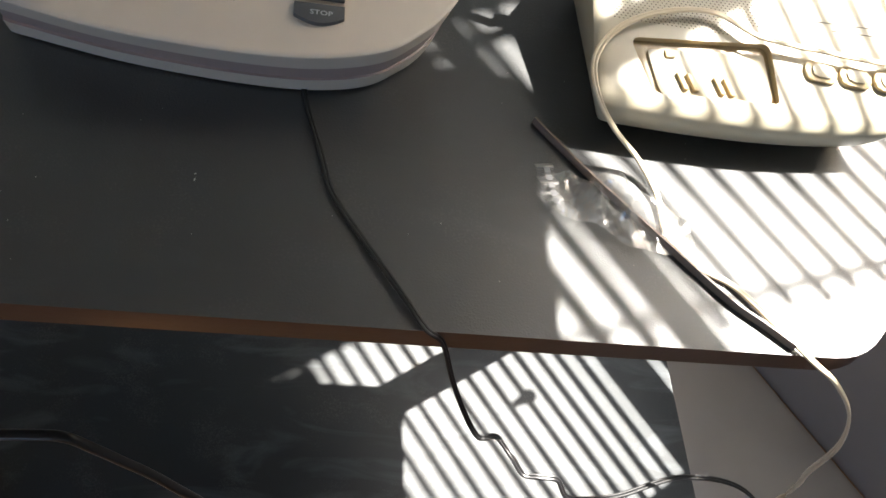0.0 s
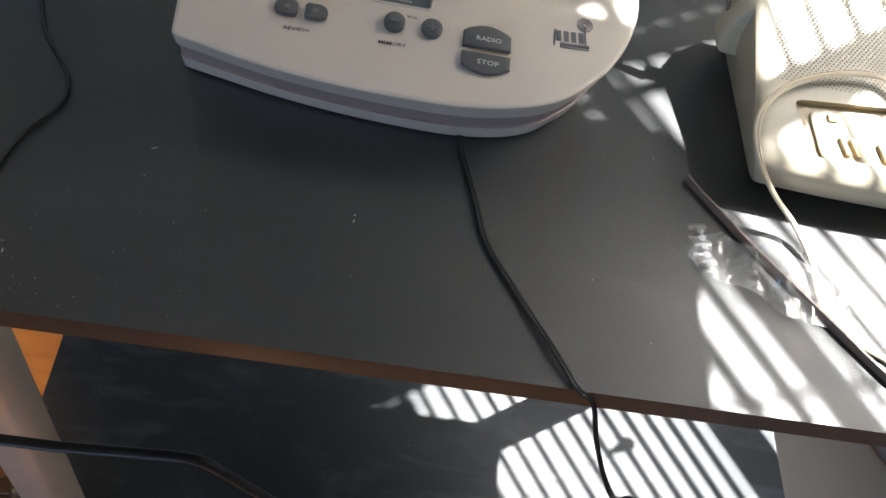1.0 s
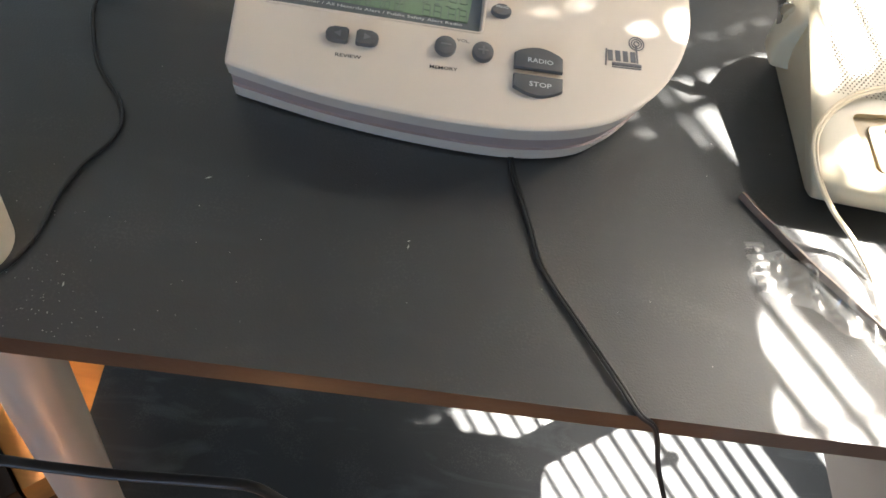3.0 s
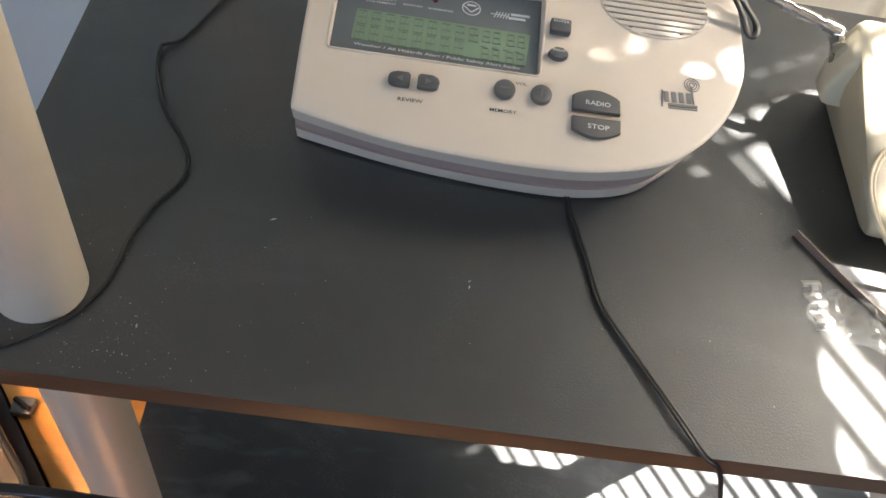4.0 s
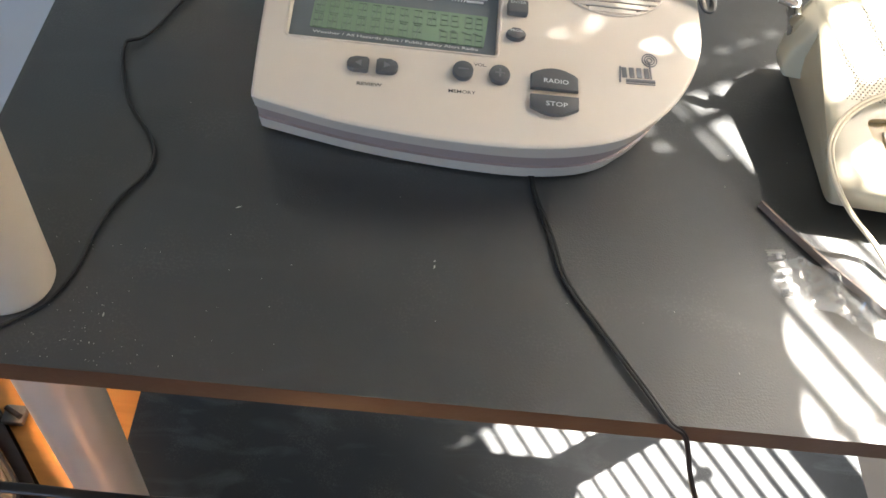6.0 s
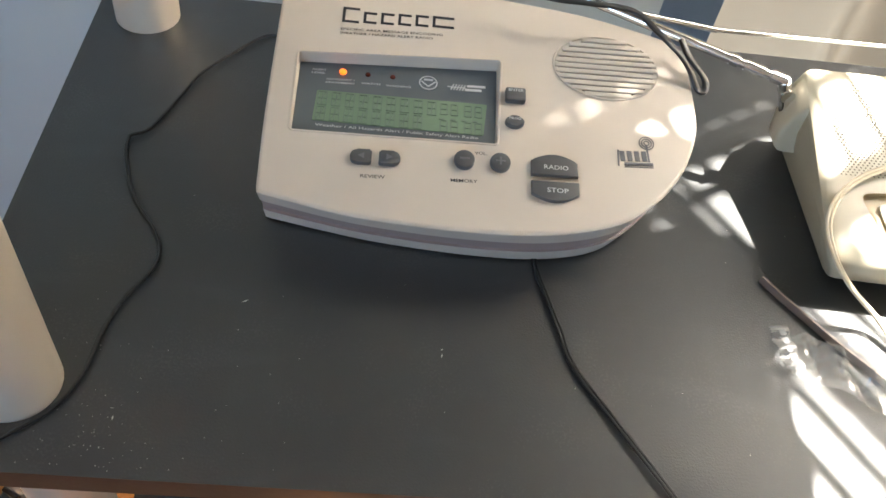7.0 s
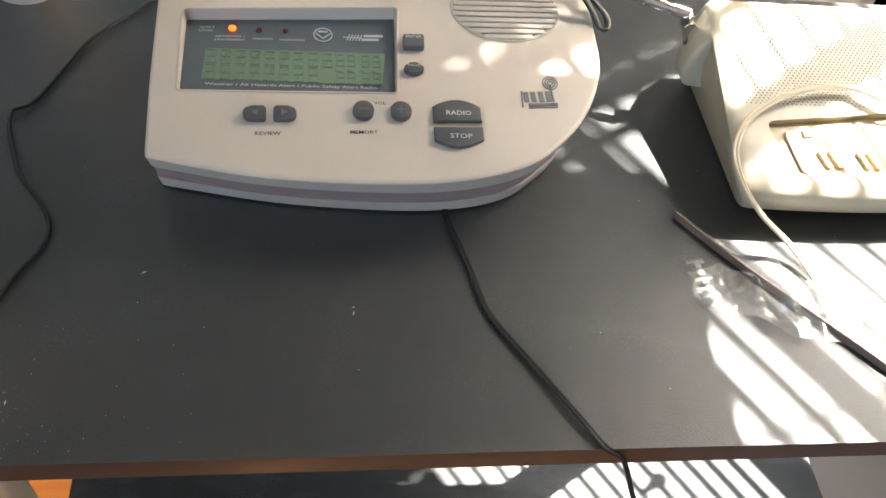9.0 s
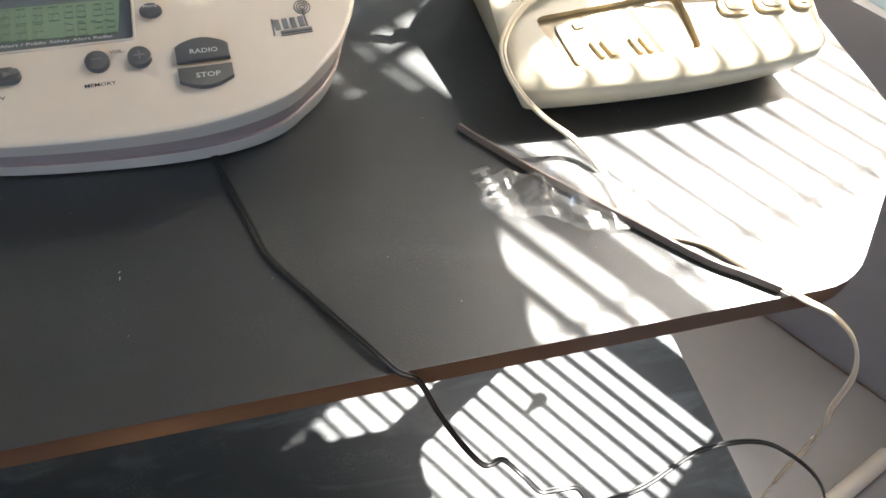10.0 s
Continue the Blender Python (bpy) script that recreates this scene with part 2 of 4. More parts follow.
def prism(points, z0, z1, bevel=0.0, seg=2):
    bm = bmesh.new()
    lo = [bm.verts.new((x, y, z0)) for x, y in points]
    hi = [bm.verts.new((x, y, z1)) for x, y in points]
    n = len(points)
    bm.faces.new(lo[::-1])
    top = bm.faces.new(hi)
    for i in range(n):
        bm.faces.new((lo[i], lo[(i + 1) % n], hi[(i + 1) % n], hi[i]))
    if bevel:
        bmesh.ops.bevel(bm, geom=[e for e in bm.edges if abs(e.verts[0].co.z - e.verts[1].co.z) < 1e-6], offset=bevel, segments=seg, profile=0.5, affect="EDGES")
    return bm


def round_corner(a, b, c, r, n=6):
    a, b, c = Vector(a), Vector(b), Vector(c)
    p, q = b + (a - b).normalized() * r, b + (c - b).normalized() * r
    return [tuple(p * (1 - t) ** 2 + b * 2 * t * (1 - t) + q * t * t) for t in [i / n for i in range(n + 1)]]


def rounded(points, radii, n=6):
    out = []
    m = len(points)
    for i in range(m):
        out += round_corner(points[i - 1], points[i], points[(i + 1) % m], radii[i], n) if radii[i] else [points[i]]
    return out


def cylinder(x, y, z0, z1, r, n=40, r2=None):
    bm = bmesh.new()
    bmesh.ops.create_cone(bm, cap_ends=True, segments=n, radius1=r, radius2=r if r2 is None else r2, depth=z1 - z0)
    bmesh.ops.translate(bm, verts=bm.verts[:], vec=(x, y, (z0 + z1) / 2))
    return bm


def spline(points, per=10):
    """A smooth line through the points (Catmull-Rom)."""
    p = [Vector(q) for q in points]
    p = [p[0] * 2 - p[1]] + p + [p[-1] * 2 - p[-2]]
    out = []
    for i in range(1, len(p) - 2):
        a, b, c, d = p[i - 1:i + 3]
        for k in range(per):
            t = k / per
            out.append(0.5 * (2 * b + (c - a) * t + (2 * a - 5 * b + 4 * c - d) * t * t + (3 * b - a - 3 * c + d) * t ** 3))
    out.append(p[-2])
    return out


def sweep(line, section, up=Vector((0, 0, 1)), closed_section=True):
    """A section (list of side, up offsets) swept along a line."""
    bm = bmesh.new()
    rings = []
    for i, p in enumerate(line):
        d = (line[min(i + 1, len(line) - 1)] - line[max(i - 1, 0)]).normalized()
        side = d.cross(up)
        side = side.normalized() if side.length > 0.15 else Vector((1, 0, 0))
        nrm = side.cross(d).normalized()
        rings.append([bm.verts.new(p + side * a + nrm * b) for a, b in section])
    n = len(section)
    for r, q in zip(rings, rings[1:]):
        for i in range(n):
            bm.faces.new((r[i], r[(i + 1) % n], q[(i + 1) % n], q[i]))
    bm.faces.new(rings[0][::-1])
    bm.faces.new(rings[-1])
    return bm


def ring(r, n=10, squash=1.0):
    return [(r * math.cos(2 * math.pi * i / n), squash * r * math.sin(2 * math.pi * i / n)) for i in range(n)]


def twin(r):
    """Section of a two-core flex: a figure of eight."""
    pts = []
    for i in range(8):
        a = -math.pi / 2 + math.pi * (i + 0.5) / 8
        pts.append((r * 0.9 + r * math.cos(a), r * math.sin(a)))
    for i in range(8):
        a = math.pi / 2 + math.pi * (i + 0.5) / 8
        pts.append((-r * 0.9 + r * math.cos(a), r * math.sin(a)))
    return pts


def between(a, b, r, n=20, r2=None):
    a, b = Vector(a), Vector(b)
    bm = bmesh.new()
    bmesh.ops.create_cone(bm, cap_ends=True, segments=n, radius1=r, radius2=r if r2 is None else r2, depth=(b - a).length)
    bm.transform(Matrix.Translation((a + b) / 2) @ (b - a).to_track_quat("Z", "Y").to_matrix().to_4x4())
    return bm


def join(*bms):
    out = bmesh.new()
    for b in bms:
        me = bpy.data.meshes.new("tmp")
        b.to_mesh(me)
        b.free()
        out.from_mesh(me)
        bpy.data.meshes.remove(me)
    return out


# ---- the room ----
def wall_pt(s, u, z):
    return S * s + U * u + Vector((0, 0, z))


def window_block(s0, s1, u0, u1, z0, z1):
    bm = bmesh.new()
    c = [wall_pt(s, u, z) for s in (s0, s1) for u in (u0, u1) for z in (z0, z1)]
    v = [bm.verts.new(p) for p in c]
    for f in ((0, 1, 3, 2), (4, 6, 7, 5), (0, 4, 5, 1), (2, 3, 7, 6), (0, 2, 6, 4), (1, 5, 7, 3)):
        bm.faces.new([v[i] for i in f])
    return bm


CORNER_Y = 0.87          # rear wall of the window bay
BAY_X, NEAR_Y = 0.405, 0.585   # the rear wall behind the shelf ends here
corner_u = (WIN * S.y - CORNER_Y) / -U.y          # where the window wall meets the rear wall
corner_x = S.x * WIN + U.x * corner_u
Z_SILL, Z_HEAD = 0.50, 2.16

structure = dict(kind="structure")
tagged(part("wall_bay", join(box(BAY_X - 0.06, BAY_X, NEAR_Y, CORNER_Y, -0.02, 2.42), box(BAY_X - 0.06, corner_x + 0.01, CORNER_Y, CORNER_Y + 0.06, -0.02, 2.42)), SHADED_WALL, smooth=False), "blue painted wall of the window bay, coloured darker for shade", "wall", **structure)
tagged(part("wall_north", box(-1.7, BAY_X - 0.06, NEAR_Y, NEAR_Y + 0.06, -0.02, 2.42), WALL, smooth=False), "pale blue painted wall behind the shelf", "wall", **structure)
# unseen walls closing the room; their beige warms the light they bounce
tagged(part("wall_west", box(-1.8, -1.7, -2.5, CORNER_Y + 0.1, -0.02, 2.42), BEIGE, smooth=False), "beige painted side wall", "wall", **structure)
tagged(part("wall_south", join(box(-1.8, -1.7 + 0.1, -2.6, -2.5, 0, 2.42), box(-0.3, 3.2, -2.6, -2.5, 0, 2.42), box(-1.6, -0.3, -2.6, -2.5, 0, 0.9), box(-1.6, -0.3, -2.6, -2.5, 2.1, 2.42)), BEIGE, smooth=False), "unseen beige wall with an opening made for the fill light", "wall", **structure)
BAY_U0, BAY_U1, BAY_SILL = -0.43, -0.115, 0.25
wall_e = join(window_block(WIN, WIN + 0.1, corner_u - 0.01, BAY_U0, -0.02, 2.42),
              window_block(WIN, WIN + 0.1, BAY_U1, WIN_U0, -0.02, 2.42),
              window_block(WIN, WIN + 0.1, BAY_U0, BAY_U1, -0.02, BAY_SILL),
              window_block(WIN, WIN + 0.1, BAY_U0, BAY_U1, Z_HEAD, 2.42),
              window_block(WIN, WIN + 0.1, WIN_U1, 3.7, -0.02, 2.42),
              window_block(WIN, WIN + 0.1, WIN_U0, WIN_U1, -0.02, Z_SILL),
              window_block(WIN, WIN + 0.1, WIN_U0, WIN_U1, Z_HEAD, 2.42))
tagged(part("wall_east", wall_e, WALL, smooth=False), "pale blue painted wall with a narrow sash window", "wall", **structure)
far = S * WIN + U * 3.7
ROOM = [(-1.8, -2.6), (far.x + 0.05, -2.6), (far.x + 0.05, far.y), (corner_x + 0.01, CORNER_Y), (corner_x + 0.01, CORNER_Y + 0.1), (-1.8, CORNER_Y + 0.1)]
tagged(part("ceiling", prism(ROOM, 2.4, 2.5), CEIL, smooth=False), "plain white ceiling", "ceiling", **structure)

floor = tagged(part("floor", prism(ROOM, -0.06, -0.012), BROWN, smooth=False), "orange wooden plank floor", "floor", **structure)

# assumed panel that makes the lower window wall grey-brown
tagged(part("baseboard", window_block(WIN - 0.014, WIN - 0.0005, WIN_U0, 3.6, 0.0005, 0.46), PANEL, smooth=False), "dull brown panel over the wall below the window", "panelling", **structure)

# window: sash frame, meeting rail, bottom rail, glass
win = thing("window_1", tuple(wall_pt(WIN + 0.05, (WIN_U0 + WIN_U1) / 2, Z_SILL)), "white sash window behind a slatted blind", "window", kind="structure")
RAIL_S = [(0.3128, TOP, 0.016), (0.640, LOW, 0.040)]
for s, z, w in RAIL_S:
    zc = z + (WIN + 0.047 - s) / 0.56
    part("sash_rail", window_block(WIN + 0.04, WIN + 0.054, WIN_U0, WIN_U1, zc - w * 0.85, zc + w * 0.85), FRAME, win, smooth=False)
for a, b in ((-0.072, -0.047), (0.017, 0.051)):
    part("mullion", window_block(WIN + 0.036, WIN + 0.058, a, b, 1.27, Z_HEAD), FRAME, win, smooth=False)
for a, b in ((WIN_U0, WIN_U0 + 0.012), (WIN_U1 - 0.012, WIN_U1)):
    part("sash_stile", window_block(WIN + 0.03, WIN + 0.065, a, b, Z_SILL, Z_HEAD), FRAME, win, smooth=False)
pane = part("pane", window_block(WIN + 0.045, WIN + 0.048, WIN_U0, WIN_U1, Z_SILL, Z_HEAD), GLASS, win, smooth=False)
pane.visible_shadow = False

# blind: tilted slats on two ladder cords
blind = thing("window_blind", tuple(wall_pt(WIN - 0.03, (WIN_U0 + WIN_U1) / 2, Z_HEAD)), "open beige slatted blind hanging askew in the window", "blind")
PITCH = 0.0226 / 0.56
rng = random.Random(4)
zs = Z_SILL + 0.03
while zs < Z_HEAD - 0.03:
    end = min(0.247, 0.184 + 0.125 * (1.66 - zs)) + rng.uniform(-0.003, 0.003)
    bm = bmesh.new()
    half = 0.0234 if zs < 1.635 else 0.0282 + rng.uniform(-0.001, 0.001)
    cs = [(-0.0092, -half), (0.0, -0.001), (0.0092, half)]
    loops = []
    tilt = rng.uniform(-0.002, 0.002)
    for uu in (WIN_U0 + 0.004, end):
        lp = [bm.verts.new(wall_pt(WIN - 0.03 + a, uu, zs + b + tilt * (uu > 0))) for a, b in cs]
        lp += [bm.verts.new(wall_pt(WIN - 0.03 + a + 0.0012, uu, zs + b - 0.0004 + tilt * (uu > 0))) for a, b in cs[::-1]]
        loops.append(lp)
    for i in range(6):
        bm.faces.new((loops[0][i], loops[0][(i + 1) % 6], loops[1][(i + 1) % 6], loops[1][i]))
    bm.faces.new(loops[0][::-1])
    bm.faces.new(loops[1])
    part("slat", bm, SLAT, blind, smooth=False)
    zs += PITCH
part("ladder_cord", between(wall_pt(WIN - 0.045, 0.0905, Z_HEAD - 0.02), wall_pt(WIN - 0.045, 0.239, 1.13), 0.0030, 8), SLAT, blind)
pull = part("pull_cord", between(wall_pt(WIN - 0.05, 0.079, 0.76), wall_pt(WIN - 0.05, 0.079, Z_HEAD - 0.02), 0.0008, 6), SLAT, blind)
part("tassel", between(wall_pt(WIN - 0.05, 0.079, 0.725), wall_pt(WIN - 0.05, 0.079, 0.765), 0.0085, 14, 0.0035), FRAME, pull)
part("tilt_wand", between(wall_pt(WIN - 0.05, -0.028, 1.46), wall_pt(WIN - 0.05, -0.028, Z_HEAD - 0.02), 0.0055, 12), FRAME, blind)
part("head_rail", window_block(WIN - 0.055, WIN - 0.005, WIN_U0, WIN_U1, Z_HEAD - 0.03, Z_HEAD + 0.01), FRAME, blind, smooth=False)


def curtain():
    """Thin gathered cloth drawn across the side window, its folds leaning as if tied back."""
    t = thing("curtain", tuple(wall_pt(WIN - 0.06, -0.27, 0.02)), "thin beige curtain in loose folds over a sunny window", "curtain")
    bm = bmesh.new()
    nu, nz = 130, 36
    rows = []
    for j in range(nz + 1):
        z = 0.02 + 2.16 * j / nz
        row = []
        for i in range(nu + 1):
            a = i / nu
            u = -0.452 + 0.350 * a
            ph = a * 15 + 5.0 * z * math.exp(-z) + 1.2 * math.sin(a * 8 + 1.5 * z)
            d = 0.030 * math.sin(ph) + 0.012 * math.sin(ph * 0.43 + 1.0 + z)
            row.append(bm.verts.new(wall_pt(WIN - 0.055 + d, u, z)))
        rows.append(row)
    for r, q in zip(rows, rows[1:]):
        for i in range(nu):
            bm.faces.new((r[i], r[i + 1], q[i + 1], q[i]))
    part("cloth", bm, CLOTH, t, angle=80)
    part("rod", between(wall_pt(WIN - 0.055, -0.455, 2.19), wall_pt(WIN - 0.055, -0.098, 2.19), 0.009), STEEL, t)


curtain()


# ---- the shelf unit ----
shelf = thing("shelf_unit", (0.2, 0.17, 0.0), "three-tier shelf with black boards on round silver tube posts", "shelf")


def board(z_top, x0, x1, y0, y1, chamfer=0.0):
    pts = [(x0, y0), (x1 - chamfer, y0), (x1, y0 + chamfer), (x1, y1), (x0, y1)] if chamfer else [(x0, y0), (x1, y0), (x1, y1), (x0, y1)]
    rad = [0.006] + [0.02] * (2 if chamfer else 1) + [0.006] * 2
    bm = prism(rounded(pts, rad, 5), z_top - BOARD, z_top, 0.0012, 2)
    for f in bm.faces:
        f.material_index = 0 if abs(f.normal.z) > 0.9 else 1
    return bm


part("middle_board", board(TOP, LEFT, RIGHT, 0.0, BACK, 0.095), [LAMINATE, EDGE], shelf, "black laminate board with dust specks")
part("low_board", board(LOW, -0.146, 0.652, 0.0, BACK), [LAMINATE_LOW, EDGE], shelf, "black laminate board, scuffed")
part("upper_board", board(HIGH + BOARD, LEFT, 0.576, 0.0, BACK, 0.095), [LAMINATE, EDGE], shelf)
for px, py in ((-0.0815, 0.0430), (-0.085, 0.322), (0.525, 0.322)):
    for z0, z1 in ((0.0, LOW - BOARD), (LOW, TOP - BOARD), (TOP, HIGH)):
        if px > 0 and z0 == TOP:
            continue
        part("post", cylinder(px, py, z0 + 0.0002, z1 - 0.0002, 0.0205), STEEL, shelf, "satin silver tube")


# ---- the weather radio ----
def face_z(y):
    return 0.664 + 0.2 * (y - 0.125)


FN = Vector((0, -0.2, 1)).normalized()


def on_face(x, y, h=0.0):
    return Vector((x, y, face_z(y))) + FN * h


OUT = [(0.0150, 0.1315), (0.064, 0.1225), (0.119, 0.1195), (0.164, 0.122), (0.1993, 0.1315), (0.219, 0.146), (0.232, 0.161),
       (0.241, 0.178), (0.2458, 0.196), (0.2462, 0.216), (0.2441, 0.241), (0.2372, 0.2547), (0.2159, 0.2610), (0.183, 0.2685),
       (0.140, 0.2735), (0.08, 0.278), (0.0128, 0.281), (0.0128, 0.2576), (0.0132, 0.1812)]


def radio_outline():
    front = [Vector((*p, 0)) for p in OUT[0:12]]
    line = spline(front, 6)
    back = [Vector((*p, 0)) for p in OUT[11:17]]
    line = line[:-1] + spline(back, 3)
    left = [Vector((*p, 0)) for p in (OUT[16], OUT[17], OUT[18], OUT[0])]
    line = line[:-1] + spline(left, 4)[:-1]
    pts = [(v.x, v.y) for v in line]
    # soften the two left corners and the rear right one
    out = []
    n = len(pts)
    for i, p in enumerate(pts):
        a, b = Vector(pts[i - 1]), Vector(pts[(i + 1) % n])
        v = Vector(p)
        if (v - a).angle(b - v) > radians(25):
            r = 0.0035
            out += [tuple(q) for q in (v + (a - v).normalized() * r, v * 0.7 + (v + (a - v).normalized() * r) * 0.15 + (v + (b - v).normalized() * r) * 0.15, v + (b - v).normalized() * r)]
        else:
            out.append(p)
    return out


def inset(pts, d):
    n = len(pts)
    out = []
    for i in range(n):
        a, b = Vector(pts[i - 1]), Vector(pts[(i + 1) % n])
        t = (b - a).normalized()
        nrm = Vector((-t.y, t.x))
        p = Vector(pts[i]) + nrm * d
        out.append((p.x, p.y))
    return out


def text_bm(text, mat_m, width, height, depth=0.0002):
    """Letters of the built-in font, stretched to a width and cap height, laid by a matrix whose origin is the left end of the base line."""
    cu = bpy.data.curves.new("letters", "FONT")
    cu.body, cu.size, cu.resolution_u, cu.offset = text, 1.0, 2, 0.009
    ob = bpy.data.objects.new("letters", cu)
    me = bpy.data.meshes.new_from_object(ob)
    bm = bmesh.new()
    bm.from_mesh(me)
    bpy.data.objects.remove(ob)
    bpy.data.curves.remove(cu)
    bpy.data.meshes.remove(me)
    xs = [v.co.x for v in bm.verts]
    w = max(xs) - min(xs)
    x0 = min(xs)
    for v in bm.verts:
        v.co = Vector(((v.co.x - x0) * width / w, v.co.y * height / 0.70, 0))
    bm.transform(mat_m)
    return bm


def face_matrix(x, y, turn=0.0, h=0.0004, fz=None, slope=0.2):
    k = Vector((0, -slope, 1)).normalized()
    i = Vector((math.cos(turn), math.sin(turn), 0))
    i = (i - k * i.dot(k)).normalized()
    j = k.cross(i)
    p = (on_face(x, y) if fz is None else Vector((x, y, fz))) + k * h
    m = Matrix((i, j, k)).transposed().to_4x4()
    m.translation = p
    return m


def face_text(text, left, right, height, parent, mat, name="lettering", h=0.0004):
    dx, dy = right[0] - left[0], right[1] - left[1]
    return part(name, text_bm(text, face_matrix(*left, math.atan2(dy, dx), h), math.hypot(dx, dy), height), mat, parent, smooth=False)


def face_poly(pts, h0, h1, bevel=0.0):
    """A raised piece on the sloping face: outline in x, y."""
    bm = prism(pts, h0, h1, bevel)
    for v in bm.verts:
        h = v.co.z
        v.co = on_face(v.co.x, v.co.y, 0) + FN * h
    return bm


def face_bar(a, b, w, h=0.0004):
    a, b = Vector(a), Vector(b)
    n = (b - a).normalized()
    n = Vector((-n.y, n.x)) * w / 2
    return face_poly([tuple(a - n), tuple(b - n), tuple(b + n), tuple(a + n)], 0.0001, h)


def ellipse(cx, cy, rx, ry, n=28, a0=0.0, a1=2 * math.pi):
    full = a1 - a0 > 6.2
    k = n if full else n + 1
    return [(cx + rx * math.cos(a0 + (a1 - a0) * i / n), cy + ry * math.sin(a0 + (a1 - a0) * i / n)) for i in range(k)]


def weather_radio():
    r = thing("weather_radio", (0.13, 0.2, TOP), "ivory plastic weather alert radio with a green display", "radio")
    o = radio_outline()
    bm = bmesh.new()

    def level(d, zf, top=False):
        pts = inset(o, d) if d <= 0.006 and top else [(x - 0.30 * d * max(0.0, (x - 0.16) / 0.085), y + d * min(1.0, max(0.0, 0.272 - y) / 0.130) * (0.94 - 0.24 * min(1.0, max(0.0, (x - 0.05) / 0.14)))) for x, y in o]
        return [bm.verts.new((x, y, zf(y))) for x, y in pts]

    def down(f):
        return lambda y: face_z(y) - f * (face_z(y) - TOP - 0.0014)

    lv = [level(0.0262, lambda y: TOP + 0.0012), level(0.0236, down(1.0)), level(0.0226, down(0.965)),
          level(0.0160, down(0.70)), level(0.0176, down(0.69)), level(0.0103, down(0.385)), level(0.0086, down(0.37)), level(0.0080, down(0.35)),
          level(0.0022, down(0.10)), level(0.0004, down(0.04)), level(0.0003, lambda y: face_z(y) - 0.0009, True),
          level(0.0010, lambda y: face_z(y) - 0.0002, True), level(0.0024, lambda y: face_z(y), True)]
    n = len(o)
    for k, (a, b) in enumerate(zip(lv, lv[1:])):
        for i in range(n):
            f = bm.faces.new((a[i], a[(i + 1) % n], b[(i + 1) % n], b[i]))
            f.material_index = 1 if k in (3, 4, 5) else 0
    bm.faces.new(lv[0][::-1])
    # display recess
    rec = rounded([(0.0268, 0.1692), (0.1352, 0.1718), (0.1370, 0.2282), (0.0258, 0.2205)], [0.0025] * 4, 4)
    deep = inset(rec, 0.0014)
    hole = [bm.verts.new(on_face(x, y)) for x, y in rec]
    low = [bm.verts.new(on_face(x, y, -0.0024 - 0.0062 * (y - 0.17) / 0.055)) for x, y in deep]
    m = len(rec)
    loop = []
    for a in (lv[-1], hole):
        k = len(a)
        for i in range(k):
            e = bm.edges.get((a[i], a[(i + 1) % k])) or bm.edges.new((a[i], a[(i + 1) % k]))
            loop.append(e)
    bmesh.ops.triangle_fill(bm, use_beauty=True, edges=loop)
    for i in range(m):
        bm.faces.new((hole[i], hole[(i + 1) % m], low[(i + 1) % m], low[i]))
    part("case", bm, [IVORY, IVORY_SHADED], r, angle=38)
    for fx, fy in ((0.05, 0.19), (0.19, 0.19), (0.05, 0.25), (0.2, 0.25)):
        part("foot", cylinder(fx, fy, TOP + 0.0002, TOP + 0.0020, 0.006, 16), RUBBER, r)
    # rim bead of the display
    bead = [on_face(x, y, 0.0002) for x, y in rec]
    part("display_rim", sweep(bead + bead[:1], ring(0.0007, 6), FN), IVORY, r)
    disp = part("display", face_poly(inset(rec, 0.0012), -0.0036, -0.0026), SLATE, r, "slate grey display panel with green screen")
    part("screen", face_poly(rounded([(0.0376, 0.1782), (0.1278, 0.1782), (0.1300, 0.2005), (0.0382, 0.1995)], [0.001] * 4, 2), -0.0025, -0.0022), LCD, disp, "green liquid crystal screen")
    # unlit segment bars on the screen
    segs = []
    for row, (y0, hgt) in enumerate(((0.1893, 0.0092), (0.1787, 0.0092))):
        for i in range(9 - row):
            cx = 0.0415 + i * 0.0073
            for a, b in (((-0.0022, 0), (0.0022, 0)), ((-0.0022, hgt), (0.0022, hgt)), ((-0.0022, hgt / 2), (0.0022, hgt / 2)), ((-0.0023, 0), (-0.0023, hgt)), ((0.0023, 0), (0.0023, hgt)), ((0, 0), (0, hgt)), ((-0.002, 0), (0, hgt / 2)), ((0.002, hgt), (0, hgt / 2))):
                segs.append(face_bar((cx + a[0], y0 + a[1]), (cx + b[0], y0 + b[1]), 0.00045))
    for row, y0 in enumerate((0.1905, 0.1786)):
        for i in range(4):
            cx = 0.1065 + i * 0.0056 + (0.0018 if i > 1 else 0)
            hgt = 0.0076
            for a, b in (((-0.0016, 0), (0.0016, 0)), ((-0.0016, hgt), (0.0016, hgt)), ((-0.0016, hgt / 2), (0.0016, hgt / 2)), ((-0.0018, 0), (-0.0018, hgt)), ((0.0018, 0), (0.0018, hgt))):
                segs.append(face_bar((cx + a[0], y0 + a[1]), (cx + b[0], y0 + b[1]), 0.0007))
    for i in range(4):
        segs.append(face_bar((0.104 + 0.006 * i, 0.1873), (0.1068 + 0.006 * i, 0.1873), 0.0012))
    bm = join(*segs)
    bmesh.ops.translate(bm, verts=bm.verts[:], vec=FN * (-0.0023))
    tagged(part("segment_print", bm, LCD_DARK, disp, "faint dark display segments", smooth=False), kind="stuff")
    # signal lamps
    part("alert_lamp", face_poly(ellipse(0.0507, 0.2139, 0.0020, 0.0020, 16), -0.0026, -0.0008, 0.0008), AMBER, disp, "glowing amber lamp")
